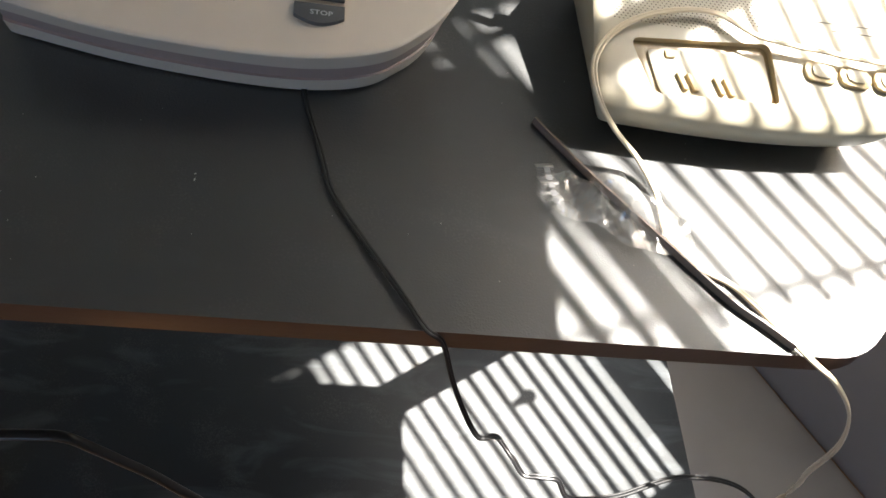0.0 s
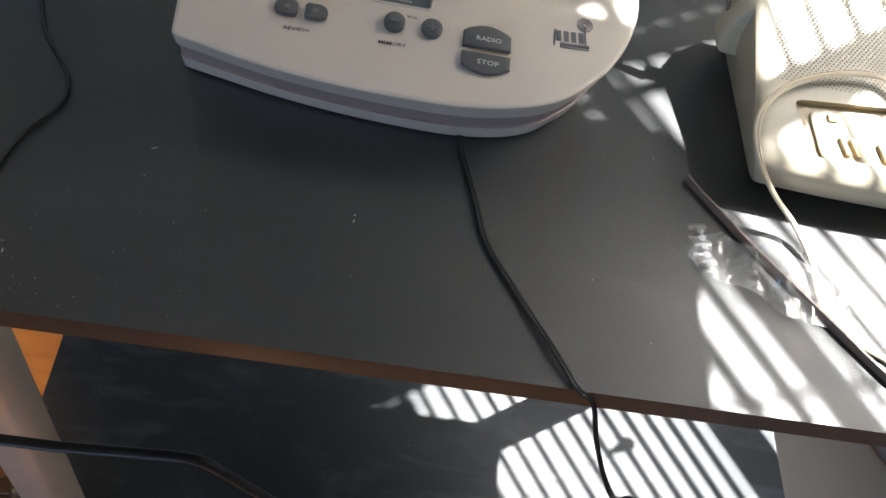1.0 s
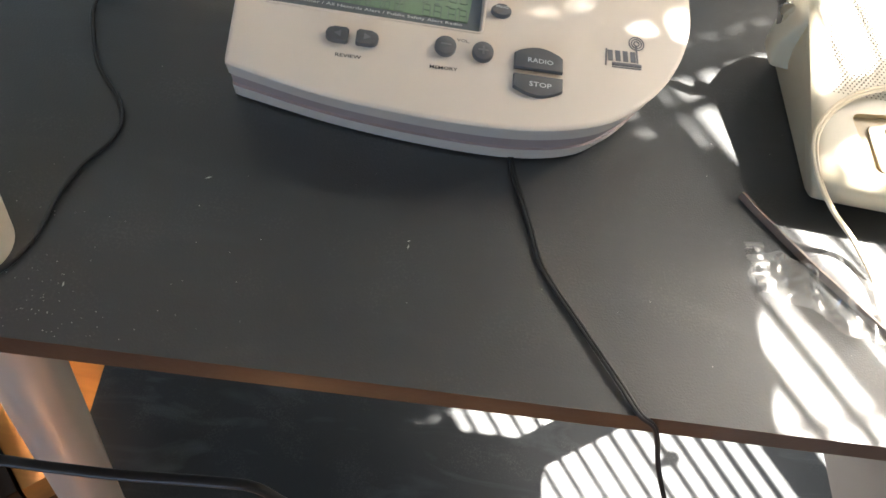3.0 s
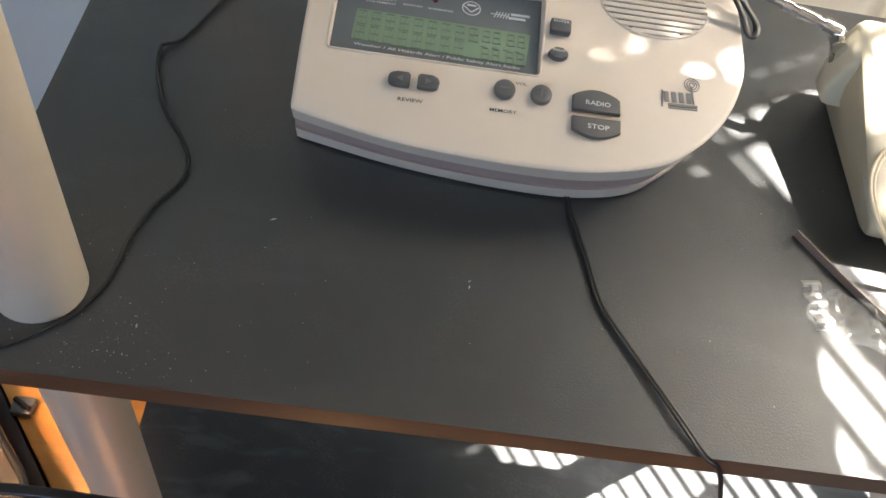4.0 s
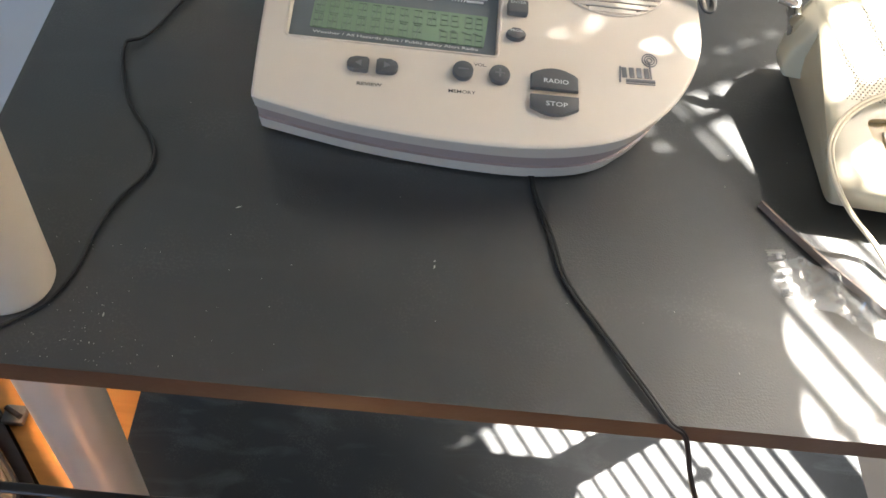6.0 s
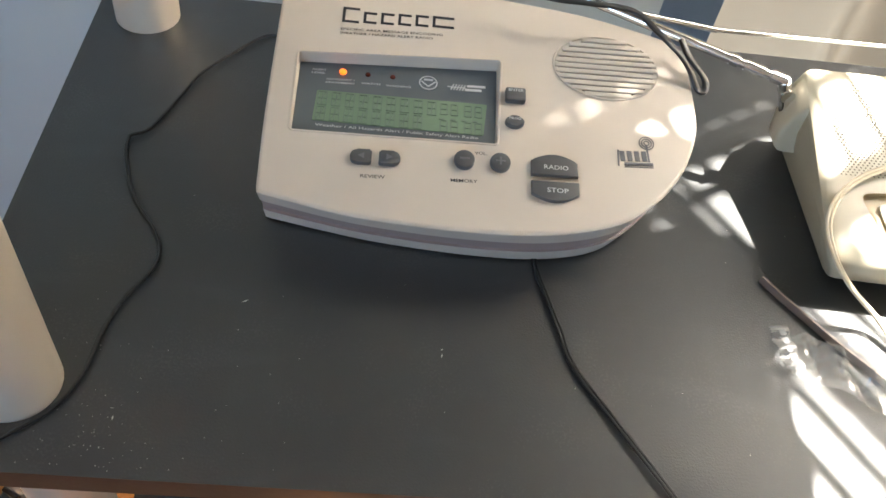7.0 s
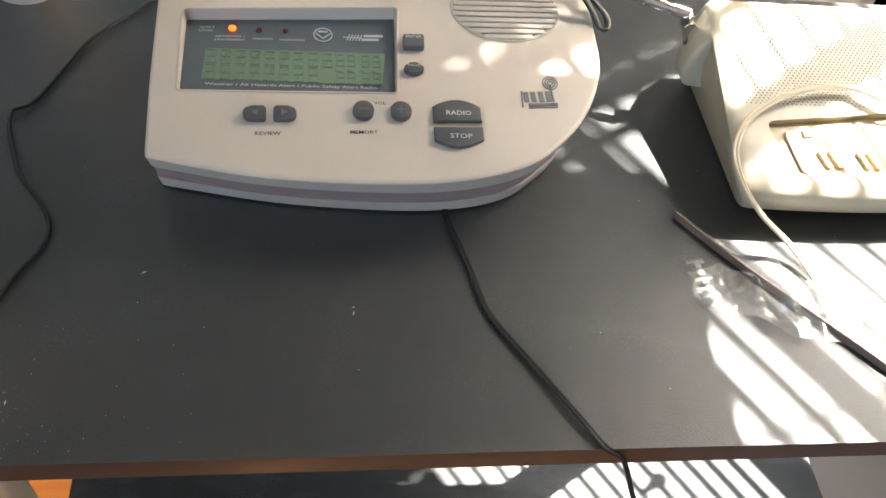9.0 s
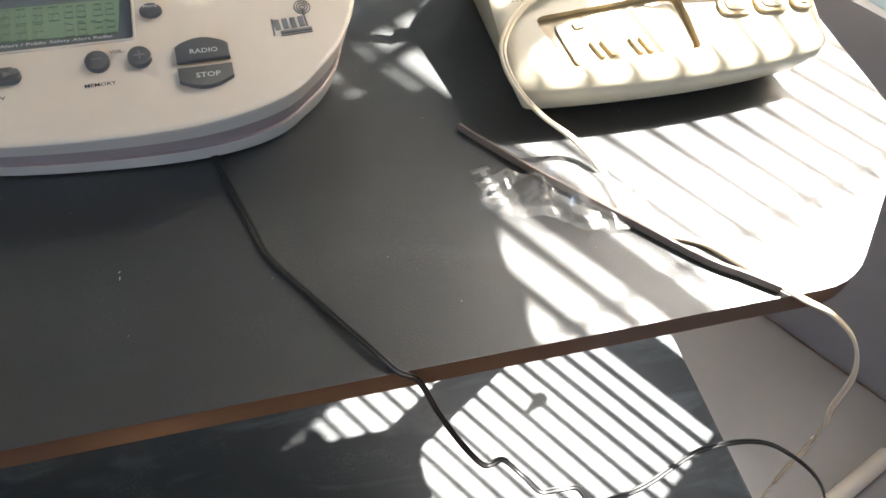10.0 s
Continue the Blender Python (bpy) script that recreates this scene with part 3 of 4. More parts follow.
    for x in (0.0643, 0.0779):
        part("lamp", face_poly(ellipse(x, 0.2139, 0.0015, 0.0015, 14), -0.0026, -0.0014, 0.0006), RED_DIM, disp, "dark unlit lamp")
    hh = -0.0023
    for t, a, b, hgt in (("ALERT", (0.0340, 0.2137), (0.0418, 0.2140), 0.0014), ("LEVEL", (0.0340, 0.2113), (0.0414, 0.2116), 0.0014),
                         ("ADVISORY /", (0.0422, 0.2076), (0.0575, 0.2083), 0.0013), ("STATEMENT", (0.0420, 0.2052), (0.0578, 0.2058), 0.0013),
                         ("WATCH", (0.0612, 0.2068), (0.0714, 0.2072), 0.0014), ("WARNING", (0.0746, 0.2069), (0.0880, 0.2074), 0.0014),
                         ("Weather / All Hazards Alert / Public Safety Alert Radio", (0.0395, 0.1745), (0.1251, 0.1757), 0.0018)):
        face_text(t, a, b, hgt, disp, PALE_INK, h=hh)
    # round emblem and wavy emblem as plain shapes
    em = []
    for q in range(24):
        a0, a1 = 2 * math.pi * q / 24, 2 * math.pi * (q + 1) / 24
        em.append(face_bar((0.0975 + 0.0048 * math.cos(a0), 0.2125 + 0.0048 * math.sin(a0)), (0.0975 + 0.0048 * math.cos(a1), 0.2125 + 0.0048 * math.sin(a1)), 0.0006))
    em += [face_bar((0.0936, 0.2135), (0.0975, 0.2098), 0.0007), face_bar((0.0975, 0.2098), (0.1014, 0.2137), 0.0007), face_bar((0.0950, 0.2147), (0.1000, 0.2147), 0.0012)]
    for i in range(5):
        em.append(face_bar((0.1100 + i * 0.0016, 0.2092), (0.1116 + i * 0.0016, 0.2134), 0.0005))
    em += [face_bar((0.1080, 0.2113), (0.1180, 0.2113), 0.0004), face_bar((0.1190, 0.2128), (0.1292, 0.2133), 0.0016), face_bar((0.1178, 0.2100), (0.1270, 0.2104), 0.0016)]
    bm = join(*em)
    bmesh.ops.translate(bm, verts=bm.verts[:], vec=FN * (-0.0025))
    part("emblem", bm, PALE_INK, disp, smooth=False)
    # the panel lies back in its recess, deeper towards the top
    for piece in [disp] + list(disp.children):
        y_at = origin(piece).y
        for v in piece.data.vertices:
            v.co -= FN * (0.0062 * (v.co.y + y_at - 0.17) / 0.055 - 0.0012)
    # keys
    def key(name, pts, h=0.0030, mat=RUBBER, lab=""):
        return part(name, face_poly(pts, -0.0005, h, 0.0009), mat, r, lab)

    def arrow(k, pts):
        part("arrow_mark", face_poly(pts, 0.0029, 0.0032), GREY_INK, k, smooth=False)

    ka = key("key", rounded([(0.0592, 0.1520), (0.0702, 0.1523), (0.0702, 0.1600), (0.0592, 0.1597)], [0.0038, 0.0012, 0.0012, 0.0038], 5), lab="grey review key")
    arrow(ka, [(0.0632, 0.1560), (0.0664, 0.1542), (0.0664, 0.1578)])
    kb = key("key", rounded([(0.0738, 0.1525), (0.0848, 0.1528), (0.0848, 0.1605), (0.0738, 0.1602)], [0.0012, 0.0038, 0.0038, 0.0012], 5), lab="grey review key")
    arrow(kb, [(0.0808, 0.1566), (0.0776, 0.1548), (0.0776, 0.1584)])
    km = key("key", ellipse(0.1176, 0.1597, 0.0054, 0.0054), 0.0034, lab="round grey minus key")
    part("minus_mark", face_poly([(0.1150, 0.1592), (0.1202, 0.1592), (0.1202, 0.1602), (0.1150, 0.1602)], 0.0033, 0.0037), GREY_INK, km, smooth=False)
    kp = key("key", ellipse(0.1363, 0.1600, 0.0054, 0.0054), 0.0034, lab="round grey plus key")
    part("plus_mark", join(face_poly([(0.1338, 0.1595), (0.1388, 0.1595), (0.1388, 0.1605), (0.1338, 0.1605)], 0.0033, 0.0037), face_poly([(0.1358, 0.1576), (0.1368, 0.1576), (0.1368, 0.1624), (0.1358, 0.1624)], 0.00331, 0.00371)), GREY_INK, kp, smooth=False)
    arc_top = [(0.1770 - 0.0246 * t, 0.1632 + 0.0040 * math.sin(math.pi * t)) for t in [i / 12 for i in range(13)]]
    kr = key("key", [(0.1524, 0.1545), (0.1772, 0.1552)] + arc_top, 0.0028, lab="large grey radio key")
    arc_bot = [(0.1524 + 0.0250 * t, 0.1436 + 0.0008 * t - 0.0042 * math.sin(math.pi * t)) for t in [i / 12 for i in range(13)]]
    ks = key("key", arc_bot + [(0.1774, 0.1517), (0.1524, 0.1510)], 0.0028, lab="large grey stop key")
    face_text("RADIO", (0.1590, 0.1580), (0.1718, 0.1581), 0.0026, kr, PALE_INK, h=0.0031)
    face_text("STOP", (0.1602, 0.1443), (0.1714, 0.1444), 0.0027, ks, PALE_INK, h=0.0031)
    ke = key("key", rounded([(0.1390, 0.1992), (0.1500, 0.1994), (0.1500, 0.2078), (0.1390, 0.2076)], [0.0012] * 4, 3), 0.0040, lab="small grey enter key")
    face_text("ENTER", (0.1404, 0.2046), (0.1487, 0.2047), 0.0017, ke, PALE_INK, h=0.0043)
    kg = key("key", ellipse(0.1440, 0.1862, 0.0052, 0.0033), 0.0034, lab="small oval grey key")
    face_text("PROG", (0.1409, 0.1866), (0.1471, 0.1867), 0.0015, kg, PALE_INK, h=0.0037)
    for t, a, b, hgt in (("REVIEW", (0.0653, 0.1446), (0.0777, 0.1451), 0.0020), ("MEMORY", (0.1110, 0.1468), (0.1247, 0.1473), 0.0020), ("VOL.", (0.1231, 0.1646), (0.1296, 0.1648), 0.0018),
                         ("SPECIFIC AREA MESSAGE ENCODING", (0.0469, 0.2379), (0.1037, 0.2410), 0.0016), ("WEATHER / HAZARD ALERT RADIO", (0.0468, 0.2350), (0.0984, 0.2378), 0.0016)):
        face_text(t, a, b, hgt, r, INK)
    # maker's mark: plain dark bars
    x = 0.0473
    for w, hgt in ((0.0112, 0.0110), (0.0092, 0.0082), (0.0092, 0.0082), (0.0092, 0.0082), (0.0092, 0.0082), (0.0140, 0.0082)):
        y = 0.2438 + (x - 0.0473) * 0.06
        x2, g = x + w - 0.0018, 0.0008
        part("maker_mark", join(face_bar((x, y + g), (x2, y + g), 0.0014), face_bar((x, y + hgt - g), (x2, y + hgt - g), 0.0014), face_bar((x + g, y + 0.0015), (x + g, y + hgt - 0.0015), 0.0016)), INK, r, "black printed bars", smooth=False)
        x += w + 0.0005
    # mast emblem: plain bars and rings
    nb = []
    for i in range(4):
        nb.append(face_bar((0.2008 + i * 0.0040, 0.1722 + i * 0.0003), (0.2034 + i * 0.0040, 0.1724 + i * 0.0003), 0.0062))
    for i in range(3):
        nb.append(face_bar((0.2030, 0.1678 - i * 0.0011), (0.2186, 0.1688 - i * 0.0011), 0.0005 if i else 0.0012))
    nb.append(face_bar((0.2000, 0.1760), (0.1998, 0.1660), 0.0008))
    nb.append(face_bar((0.2158, 0.1800), (0.2166, 0.1700), 0.0009))
    for rr in (0.0014, 0.0027, 0.0040):
        for q in range(16):
            a0, a1 = 2 * math.pi * q / 16, 2 * math.pi * (q + 1) / 16
            nb.append(face_bar((0.2160 + rr * math.cos(a0), 0.1818 + rr * math.sin(a0)), (0.2160 + rr * math.cos(a1), 0.1818 + rr * math.sin(a1)), 0.0005))
    part("printed_emblem", join(*nb), GREY_INK, r, "grey printed bars and rings", smooth=False)
    # speaker grille
    cx, cy, rx, ry = 0.1965, 0.2300, 0.0288, 0.0208
    g = part("speaker_grille", face_poly(ellipse(cx, cy, rx - 0.0012, ry - 0.0010, 48), -0.0004, 0.0003), HOLE, r, "ribbed oval speaker grille")
    part("grille_rim", sweep([on_face(x, y, 0.0004) for x, y in ellipse(cx, cy, rx + 0.0012, ry + 0.0010, 60)] + [on_face(cx + rx + 0.0012, cy, 0.0004)], ring(0.0006, 6), FN), IVORY, g)
    nr = 11
    for i in range(nr):
        y = cy - ry + 2 * ry * (i + 0.5) / nr
        q = (y - cy) / (ry + 0.0004)
        half = (rx + 0.0006) * math.sqrt(max(0.0, 1 - q * q))
        w = ry / nr * 0.76
        sk = 0.03
        pts = rounded([(cx - half, y - w - sk * half), (cx + half, y - w + sk * half), (cx + half, y + w + sk * half), (cx - half, y + w - sk * half)], [0.0004] * 4, 2)
        part("rib", face_poly(pts, 0.0002, 0.0013, 0.0004), IVORY, g)
    # folded rod aerial lying behind, along the rear of the case
    part("aerial", join(between((0.20, 0.283, 0.690), (0.272, 0.280, 0.684), 0.0018), between((0.272, 0.280, 0.684), (0.38, 0.2823, 0.684), 0.0013), between((0.38, 0.2823, 0.684), (0.46, 0.284, 0.684), 0.0010)), CHROME, r, "thin chrome rod aerial")
    return r


weather_radio()


# ---- the cream radio ----
def cream_z(y):
    return 0.652 + 0.32 * (y - 0.127)


def cream_radio():
    c = thing("portable_radio", (0.42, 0.20, TOP), "cream plastic portable radio with a perforated speaker top", "radio")
    x0, x1 = 0.317, 0.513
    # section: foot, undercut, front lip, sloping top, rounded ridge, rear
    prof = [(0.1540, TOP + 0.0012), (0.1470, TOP + 0.0016), (0.1375, TOP + 0.0065), (0.1325, TOP + 0.0125), (0.1292, TOP + 0.0190), (0.1274, TOP + 0.0260), (0.1288, TOP + 0.0305), (0.1325, cream_z(0.1325) + 0.0003)]
    prof += [(y, cream_z(y)) for y in (0.140, 0.150, 0.160, 0.170, 0.180, 0.190, 0.205, 0.220, 0.235)]
    prof += [(0.2420, cream_z(0.242) - 0.0004), (0.2460, cream_z(0.246) - 0.0024), (0.2480, cream_z(0.248) - 0.0060), (0.256, TOP + 0.045), (0.262, TOP + 0.020), (0.258, TOP + 0.0012)]
    bm = bmesh.new()
    ends = [0.0, 0.0012, 0.003, 0.006, 0.010, 0.016]
    xs = [x0 + e for e in ends] + [x0 + 0.016 + (x1 - x0 - 0.032) * i / 24 for i in range(1, 24)] + [x1 - e for e in ends[::-1]]
    cols = []
    for xx0 in xs:
        e = min(xx0 - x0, x1 - xx0)
        k = 1.0 if e >= 0.006 else math.sqrt(max(0.0, 1 - (1 - e / 0.006) ** 2))
        t = (xx0 - 0.40) / 0.11
        col = []
        for y, z in prof:
            yy = 0.195 + (y - 0.195) * (0.955 + 0.045 * k)
            zz = TOP + 0.0012 + (z - TOP - 0.0012) * (0.945 + 0.055 * k)
            if y < 0.17:
                yy += (0.010 * t * abs(t) if t > 0 else 0.006 * t * t) * min(1.0, (0.17 - y) / 0.04)
            under = max(0.0, 1 - (zz - TOP) / 0.030)
            side = (xx0 - (x0 + x1) / 2) / ((x1 - x0) / 2)
            xx = xx0 - 0.016 * under * side * abs(side)
            col.append(bm.verts.new((xx, yy, zz)))
        cols.append(col)
    n = len(prof)
    for p, q in zip(cols, cols[1:]):
        for j in range(n - 1):
            bm.faces.new((p[j], p[j + 1], q[j + 1], q[j]))
        bm.faces.new((p[n - 1], p[0], q[0], q[n - 1]))
    for col, flip in ((cols[0], False), (cols[-1], True)):
        mid = bm.verts.new(sum((v.co for v in col), Vector()) / n)
        for j in range(n):
            bm.faces.new((col[j], col[(j + 1) % n], mid))
    case = part("case", bm, [CREAM, TAN], c, angle=40)
    k = Vector((0, -0.32, 1)).normalized()

    def top_poly(pts, h0, h1, bevel=0.0):
        b = prism(pts, h0, h1, bevel)
        for v in b.verts:
            h = v.co.z
            v.co = Vector((v.co.x, v.co.y, cream_z(v.co.y))) + k * h
        return b

    # side boss that carries the aerial
    bm = bmesh.new()
    loops = []
    for y, d in ((0.2215, 0.0055), (0.2218, 0.0022), (0.2228, 0.0006), (0.2245, 0.0), (0.228, 0.0), (0.2330, 0.0), (0.2380, 0.0004), (0.2425, 0.0018), (0.2455, 0.0048), (0.2465, 0.0085)):
        zt = min(cream_z(y), cream_z(0.243)) - 0.0016 - d * 0.4
        top, foot = Vector((0.3185, zt)), Vector((0.3105 + d, TOP + 0.0255))
        sec = [(0.3290, zt - 0.0002), (top.x + d * 0.2, top.y - 0.0002), (top.x - 0.0012 + d * 0.4, top.y - 0.0012)]
        for q in range(1, 6):
            m = top.lerp(foot, q / 6)
            sec.append((m.x - 0.0012 + d * (0.5 + q / 12) - 0.0040 * math.sin(math.pi * q / 6), m.y - 0.0008))
        sec += [(foot.x + 0.0002, foot.y), (foot.x + 0.0016, foot.y - 0.0016), (0.3290, TOP + 0.0230)]
        loops.append([bm.verts.new((x, y, z)) for x, z in sec])
    for p, q in zip(loops, loops[1:]):
        for i in range(len(p)):
            bm.faces.new((p[i], q[i], q[(i + 1) % len(p)], p[(i + 1) % len(p)]))
    bm.faces.new(loops[0])
    bm.faces.new(loops[-1][::-1])
    part("aerial_boss", bm, CREAM, c, angle=55)
    # speaker perforations
    bm = bmesh.new()
    for j in range(36):
        y = 0.1795 + j * 0.0016
        for i in range(38):
            x = 0.3285 + i * 0.0027 + (0.00135 if j % 2 else 0)
            if x > 0.424 or (y < 0.186 and x > 0.402):
                continue
            vs = [bm.verts.new(Vector((x + 0.00052 * math.cos(a), y + 0.00052 * math.sin(a), cream_z(y))) + k * 0.0003) for a in [2 * math.pi * q / 6 for q in range(6)]]
            bm.faces.new(vs)
    tagged(part("speaker_perforation", bm, HOLE, c, "rows of small dark speaker holes", smooth=False), kind="stuff")
    # display bay: a recess cut into the case, tan inside, with a pale card and clips
    bay = rounded([(0.3500, 0.1385), (0.4300, 0.1415), (0.4265, 0.1775), (0.3375, 0.1690)], [0.005, 0.004, 0.006, 0.006], 5)
    cut = top_poly(bay, -0.0044, 0.010)
    for f in cut.faces:
        f.material_index = 1
    bmesh.ops.translate(cut, verts=cut.verts[:], vec=-origin(c))
    cutter = new("recess_cutter", finish(cut, "recess_cutter", [CREAM, TAN], False))
    cutter.parent = c
    md = case.modifiers.new("recess", "BOOLEAN")
    md.operation, md.solver, md.object = "DIFFERENCE", "EXACT", cutter
    bpy.context.view_layer.update()
    cut_case = bpy.data.meshes.new_from_object(case.evaluated_get(bpy.context.evaluated_depsgraph_get()))
    case.modifiers.clear()
    case.data = cut_case
    case.data.set_sharp_from_angle(angle=radians(40))
    bpy.data.objects.remove(cutter)
    bayp = part("dial_card", top_poly(rounded([(0.3560, 0.1400), (0.4270, 0.1428), (0.4235, 0.1725), (0.3490, 0.1650)], [0.003] * 4, 4), -0.0038, -0.0028, 0.0003), CREAM, c, "pale card in a tan display recess")
    for x in (0.3700, 0.3930):
        for dx in (0.0, 0.0062):
            part("clip", top_poly(rounded([(x + dx, 0.1432), (x + dx + 0.0030, 0.1433), (x + dx - 0.0020, 0.1530), (x + dx - 0.0045, 0.1529)], [0.0008] * 4, 2), -0.0029, -0.0006, 0.0003), TAN, bayp)
    part("tab", top_poly(rounded([(0.3600, 0.1610), (0.3665, 0.1618), (0.3650, 0.1660), (0.3590, 0.1652)], [0.001] * 4, 2), -0.0029, -0.0012, 0.0004), TAN, bayp)
    for x, w in ((0.4476, 0.0205), (0.4711, 0.0205), (0.4948, 0.0135)):
        bt = part("button", top_poly(rounded([(x, 0.1590), (x + w, 0.1575), (x + w, 0.1690), (x, 0.1705)], [0.0045] * 4, 5), -0.0003, 0.0022, 0.0010), TAN, c, "rounded tan push button")
        part("button_cap", top_poly(rounded([(x + 0.004, 0.1612), (x + w - 0.0035, 0.1600), (x + w - 0.0035, 0.1672), (x + 0.004, 0.1684)], [0.003] * 4, 5), 0.0020, 0.0032, 0.0006), CREAM, bt)
    part("seam", join(face_line((0.452, 0.1965), (0.512, 0.1985)), face_line((0.470, 0.1925), (0.512, 0.1935))), HOLE, c, smooth=False)
    # rod aerial hinged at the side boss, folded over to the side
    piv = Vector((0.3045, 0.2350, 0.6850))
    end = Vector((0.115, 0.300, 0.7075))
    part("aerial", join(between(piv, piv.lerp(end, 0.05), 0.0036), between(piv.lerp(end, 0.045), piv.lerp(end, 0.075), 0.0026), between(piv.lerp(end, 0.07), piv.lerp(end, 0.13), 0.0034), between(piv.lerp(end, 0.125), piv.lerp(end, 0.155), 0.0026), between(piv.lerp(end, 0.15), piv.lerp(end, 0.175), 0.0036), between(piv.lerp(end, 0.17), piv.lerp(end, 0.60), 0.0029), between(piv.lerp(end, 0.58), end, 0.0023)), CHROME, c, "telescopic chrome rod aerial folded aside")
    part("hinge", join(between((0.3030, 0.2345, 0.6855), (0.3125, 0.2365, 0.6640), 0.0036), between((0.3075, 0.2310, 0.6770), (0.3075, 0.2410, 0.6770), 0.0042)), CHROME, c, "chrome hinge knuckle")


def face_line(a, b, w=0.0006):
    a, b = Vector(a), Vector(b)
    n = (b - a).normalized()
    n = Vector((-n.y, n.x)) * w / 2
    bm = bmesh.new()
    k = Vector((0, -0.32, 1)).normalized()
    bm.faces.new([bm.verts.new(Vector((p.x, p.y, cream_z(p.y))) + k * 0.0003) for p in (a - n, b - n, b + n, a + n)])
    return bm


cream_radio()


# ---- cords and small things on the shelf ----
def cord(name, pts, section, mat, label, per=10, up=Vector((0, 0, 1))):
    return tagged(part(name, sweep(spline(pts, per), section, up), mat), label, "cable")


POWER_LINE = [(0.160, 0.160, TOP + 0.003), (0.1640, 0.1315, TOP + 0.0018), (0.1680, 0.1155, TOP + 0.0018), (0.1735, 0.0945, TOP + 0.0018), (0.1775, 0.0765, TOP + 0.0018), (0.1838, 0.0635, TOP + 0.0018), (0.1940, 0.0470, TOP + 0.002), (0.2035, 0.0315, TOP + 0.0025), (0.2150, 0.0130, TOP + 0.003), (0.2240, 0.0005, TOP + 0.001),
     (0.2335, -0.003, TOP - 0.006), (0.2435, -0.0095, 0.590), (0.2555, -0.0165, 0.566), (0.266, -0.0225, 0.5505), (0.2715, -0.0225, 0.5475), (0.279, -0.0212, 0.5455), (0.2865, -0.0312, 0.5445), (0.2935, -0.039, 0.540), (0.303, -0.0405, 0.5405),
     (0.313, -0.0415, 0.539), (0.3205, -0.0473, 0.530), (0.334, -0.047, 0.524), (0.3575, -0.0428, 0.520), (0.4066, -0.0279, 0.510), (0.461, -0.0314, 0.490), (0.53, -0.05, 0.40), (0.58, -0.06, 0.2), (0.60, -0.07, 0.004)]
flex = thing("power_cord", (0.222, 0.009, TOP), "black twin flex drooping over the shelf edge in kinks", "cable")
for off in (-0.0008, 0.0008):
    part("wire_core", sweep(spline(POWER_LINE, 10), [(a + off, b) for a, b in ring(0.0009, 10)], Vector((0, 0, 1))), CORD, flex)
cord("adapter_cord", [(0.050, 0.286, TOP + 0.002), (0.02, 0.297, TOP + 0.004), (-0.004, 0.3115, TOP + 0.0020), (-0.028, 0.2845, TOP + 0.002), (-0.0405, 0.2660, TOP + 0.002), (-0.0480, 0.2455, TOP + 0.0016), (-0.0570, 0.2200, TOP + 0.0016), (-0.0616, 0.2110, TOP + 0.0020), (-0.0680, 0.2068, TOP + 0.0024), (-0.0694, 0.2040, TOP + 0.0020), (-0.0686, 0.1935, TOP + 0.0016), (-0.0625, 0.1745, TOP + 0.0016),
     (-0.0548, 0.1570, TOP + 0.0016), (-0.0408, 0.1380, TOP + 0.0016), (-0.0350, 0.1232, TOP + 0.0016), (-0.0368, 0.1096, TOP + 0.0016), (-0.0453, 0.0932, TOP + 0.0016), (-0.0507, 0.0730, TOP + 0.0016), (-0.0533, 0.0497, TOP + 0.0016), (-0.0606, 0.0315, TOP + 0.0016), (-0.0765, 0.0164, TOP + 0.0016), (-0.0920, 0.0060, TOP + 0.0016), (-0.105, -0.0005, TOP + 0.0014), (-0.118, -0.008, TOP - 0.004), (-0.15, -0.01, 0.52), (-0.16, -0.01, 0.3), (-0.17, 0.0, 0.004)],
     ring(0.0011, 8), CORD, "thin black cord curling across the board")
cord("mains_cord", [(-0.30, -0.005, 0.004), (-0.27, -0.004, 0.25), (-0.20, -0.003, 0.44), (-0.12, -0.003, 0.472), (-0.057, -0.003, 0.470), (-0.021, -0.003, 0.470), (0.034, -0.003, 0.476), (0.052, -0.003, 0.474), (0.065, -0.003, 0.458), (0.077, -0.003, 0.441), (0.106, -0.004, 0.399), (0.15, -0.012, 0.33), (0.18, -0.04, 0.25), (0.19, -0.09, 0.15), (0.2, -0.1, 0.005)],
     twin(0.0017), CORD, "thick black mains flex hanging in front of the shelf")
CREAM_LINE = [(0.560, 0.215, TOP + 0.0015), (0.545, 0.205, 0.640), (0.525, 0.184, 0.668), (0.500, 0.1716, 0.6725), (0.458, 0.1720, 0.6735), (0.416, 0.1751, 0.6745), (0.3894, 0.1862, 0.6770), (0.3647, 0.1843, 0.6765), (0.340, 0.1755, 0.6740), (0.3225, 0.162, 0.6710), (0.3115, 0.1440, 0.6680), (0.3135, 0.1280, 0.6600), (0.327, 0.118, 0.6460), (0.348, 0.110, 0.630), (0.358, 0.092, TOP + 0.004), (0.3595, 0.067, TOP + 0.002), (0.370, 0.050, TOP + 0.002), (0.392, 0.038, TOP + 0.002), (0.410, 0.016, TOP + 0.003), (0.4270, -0.0040, 0.6220), (0.4470, -0.0100, 0.6100), (0.4680, -0.0170, 0.5880), (0.4830, -0.0220, 0.5550), (0.5000, -0.0190, 0.5000), (0.5120, -0.0190, 0.4600), (0.5050, -0.032, 0.360), (0.6000, -0.034, 0.220), (0.6680, -0.030, 0.090), (0.6900, -0.020, 0.0066), (0.7300, 0.01, 0.0066)]
wire = thing("cream_cord", (0.41, 0.016, TOP), "cream two-core wire looped over the radio", "cable")
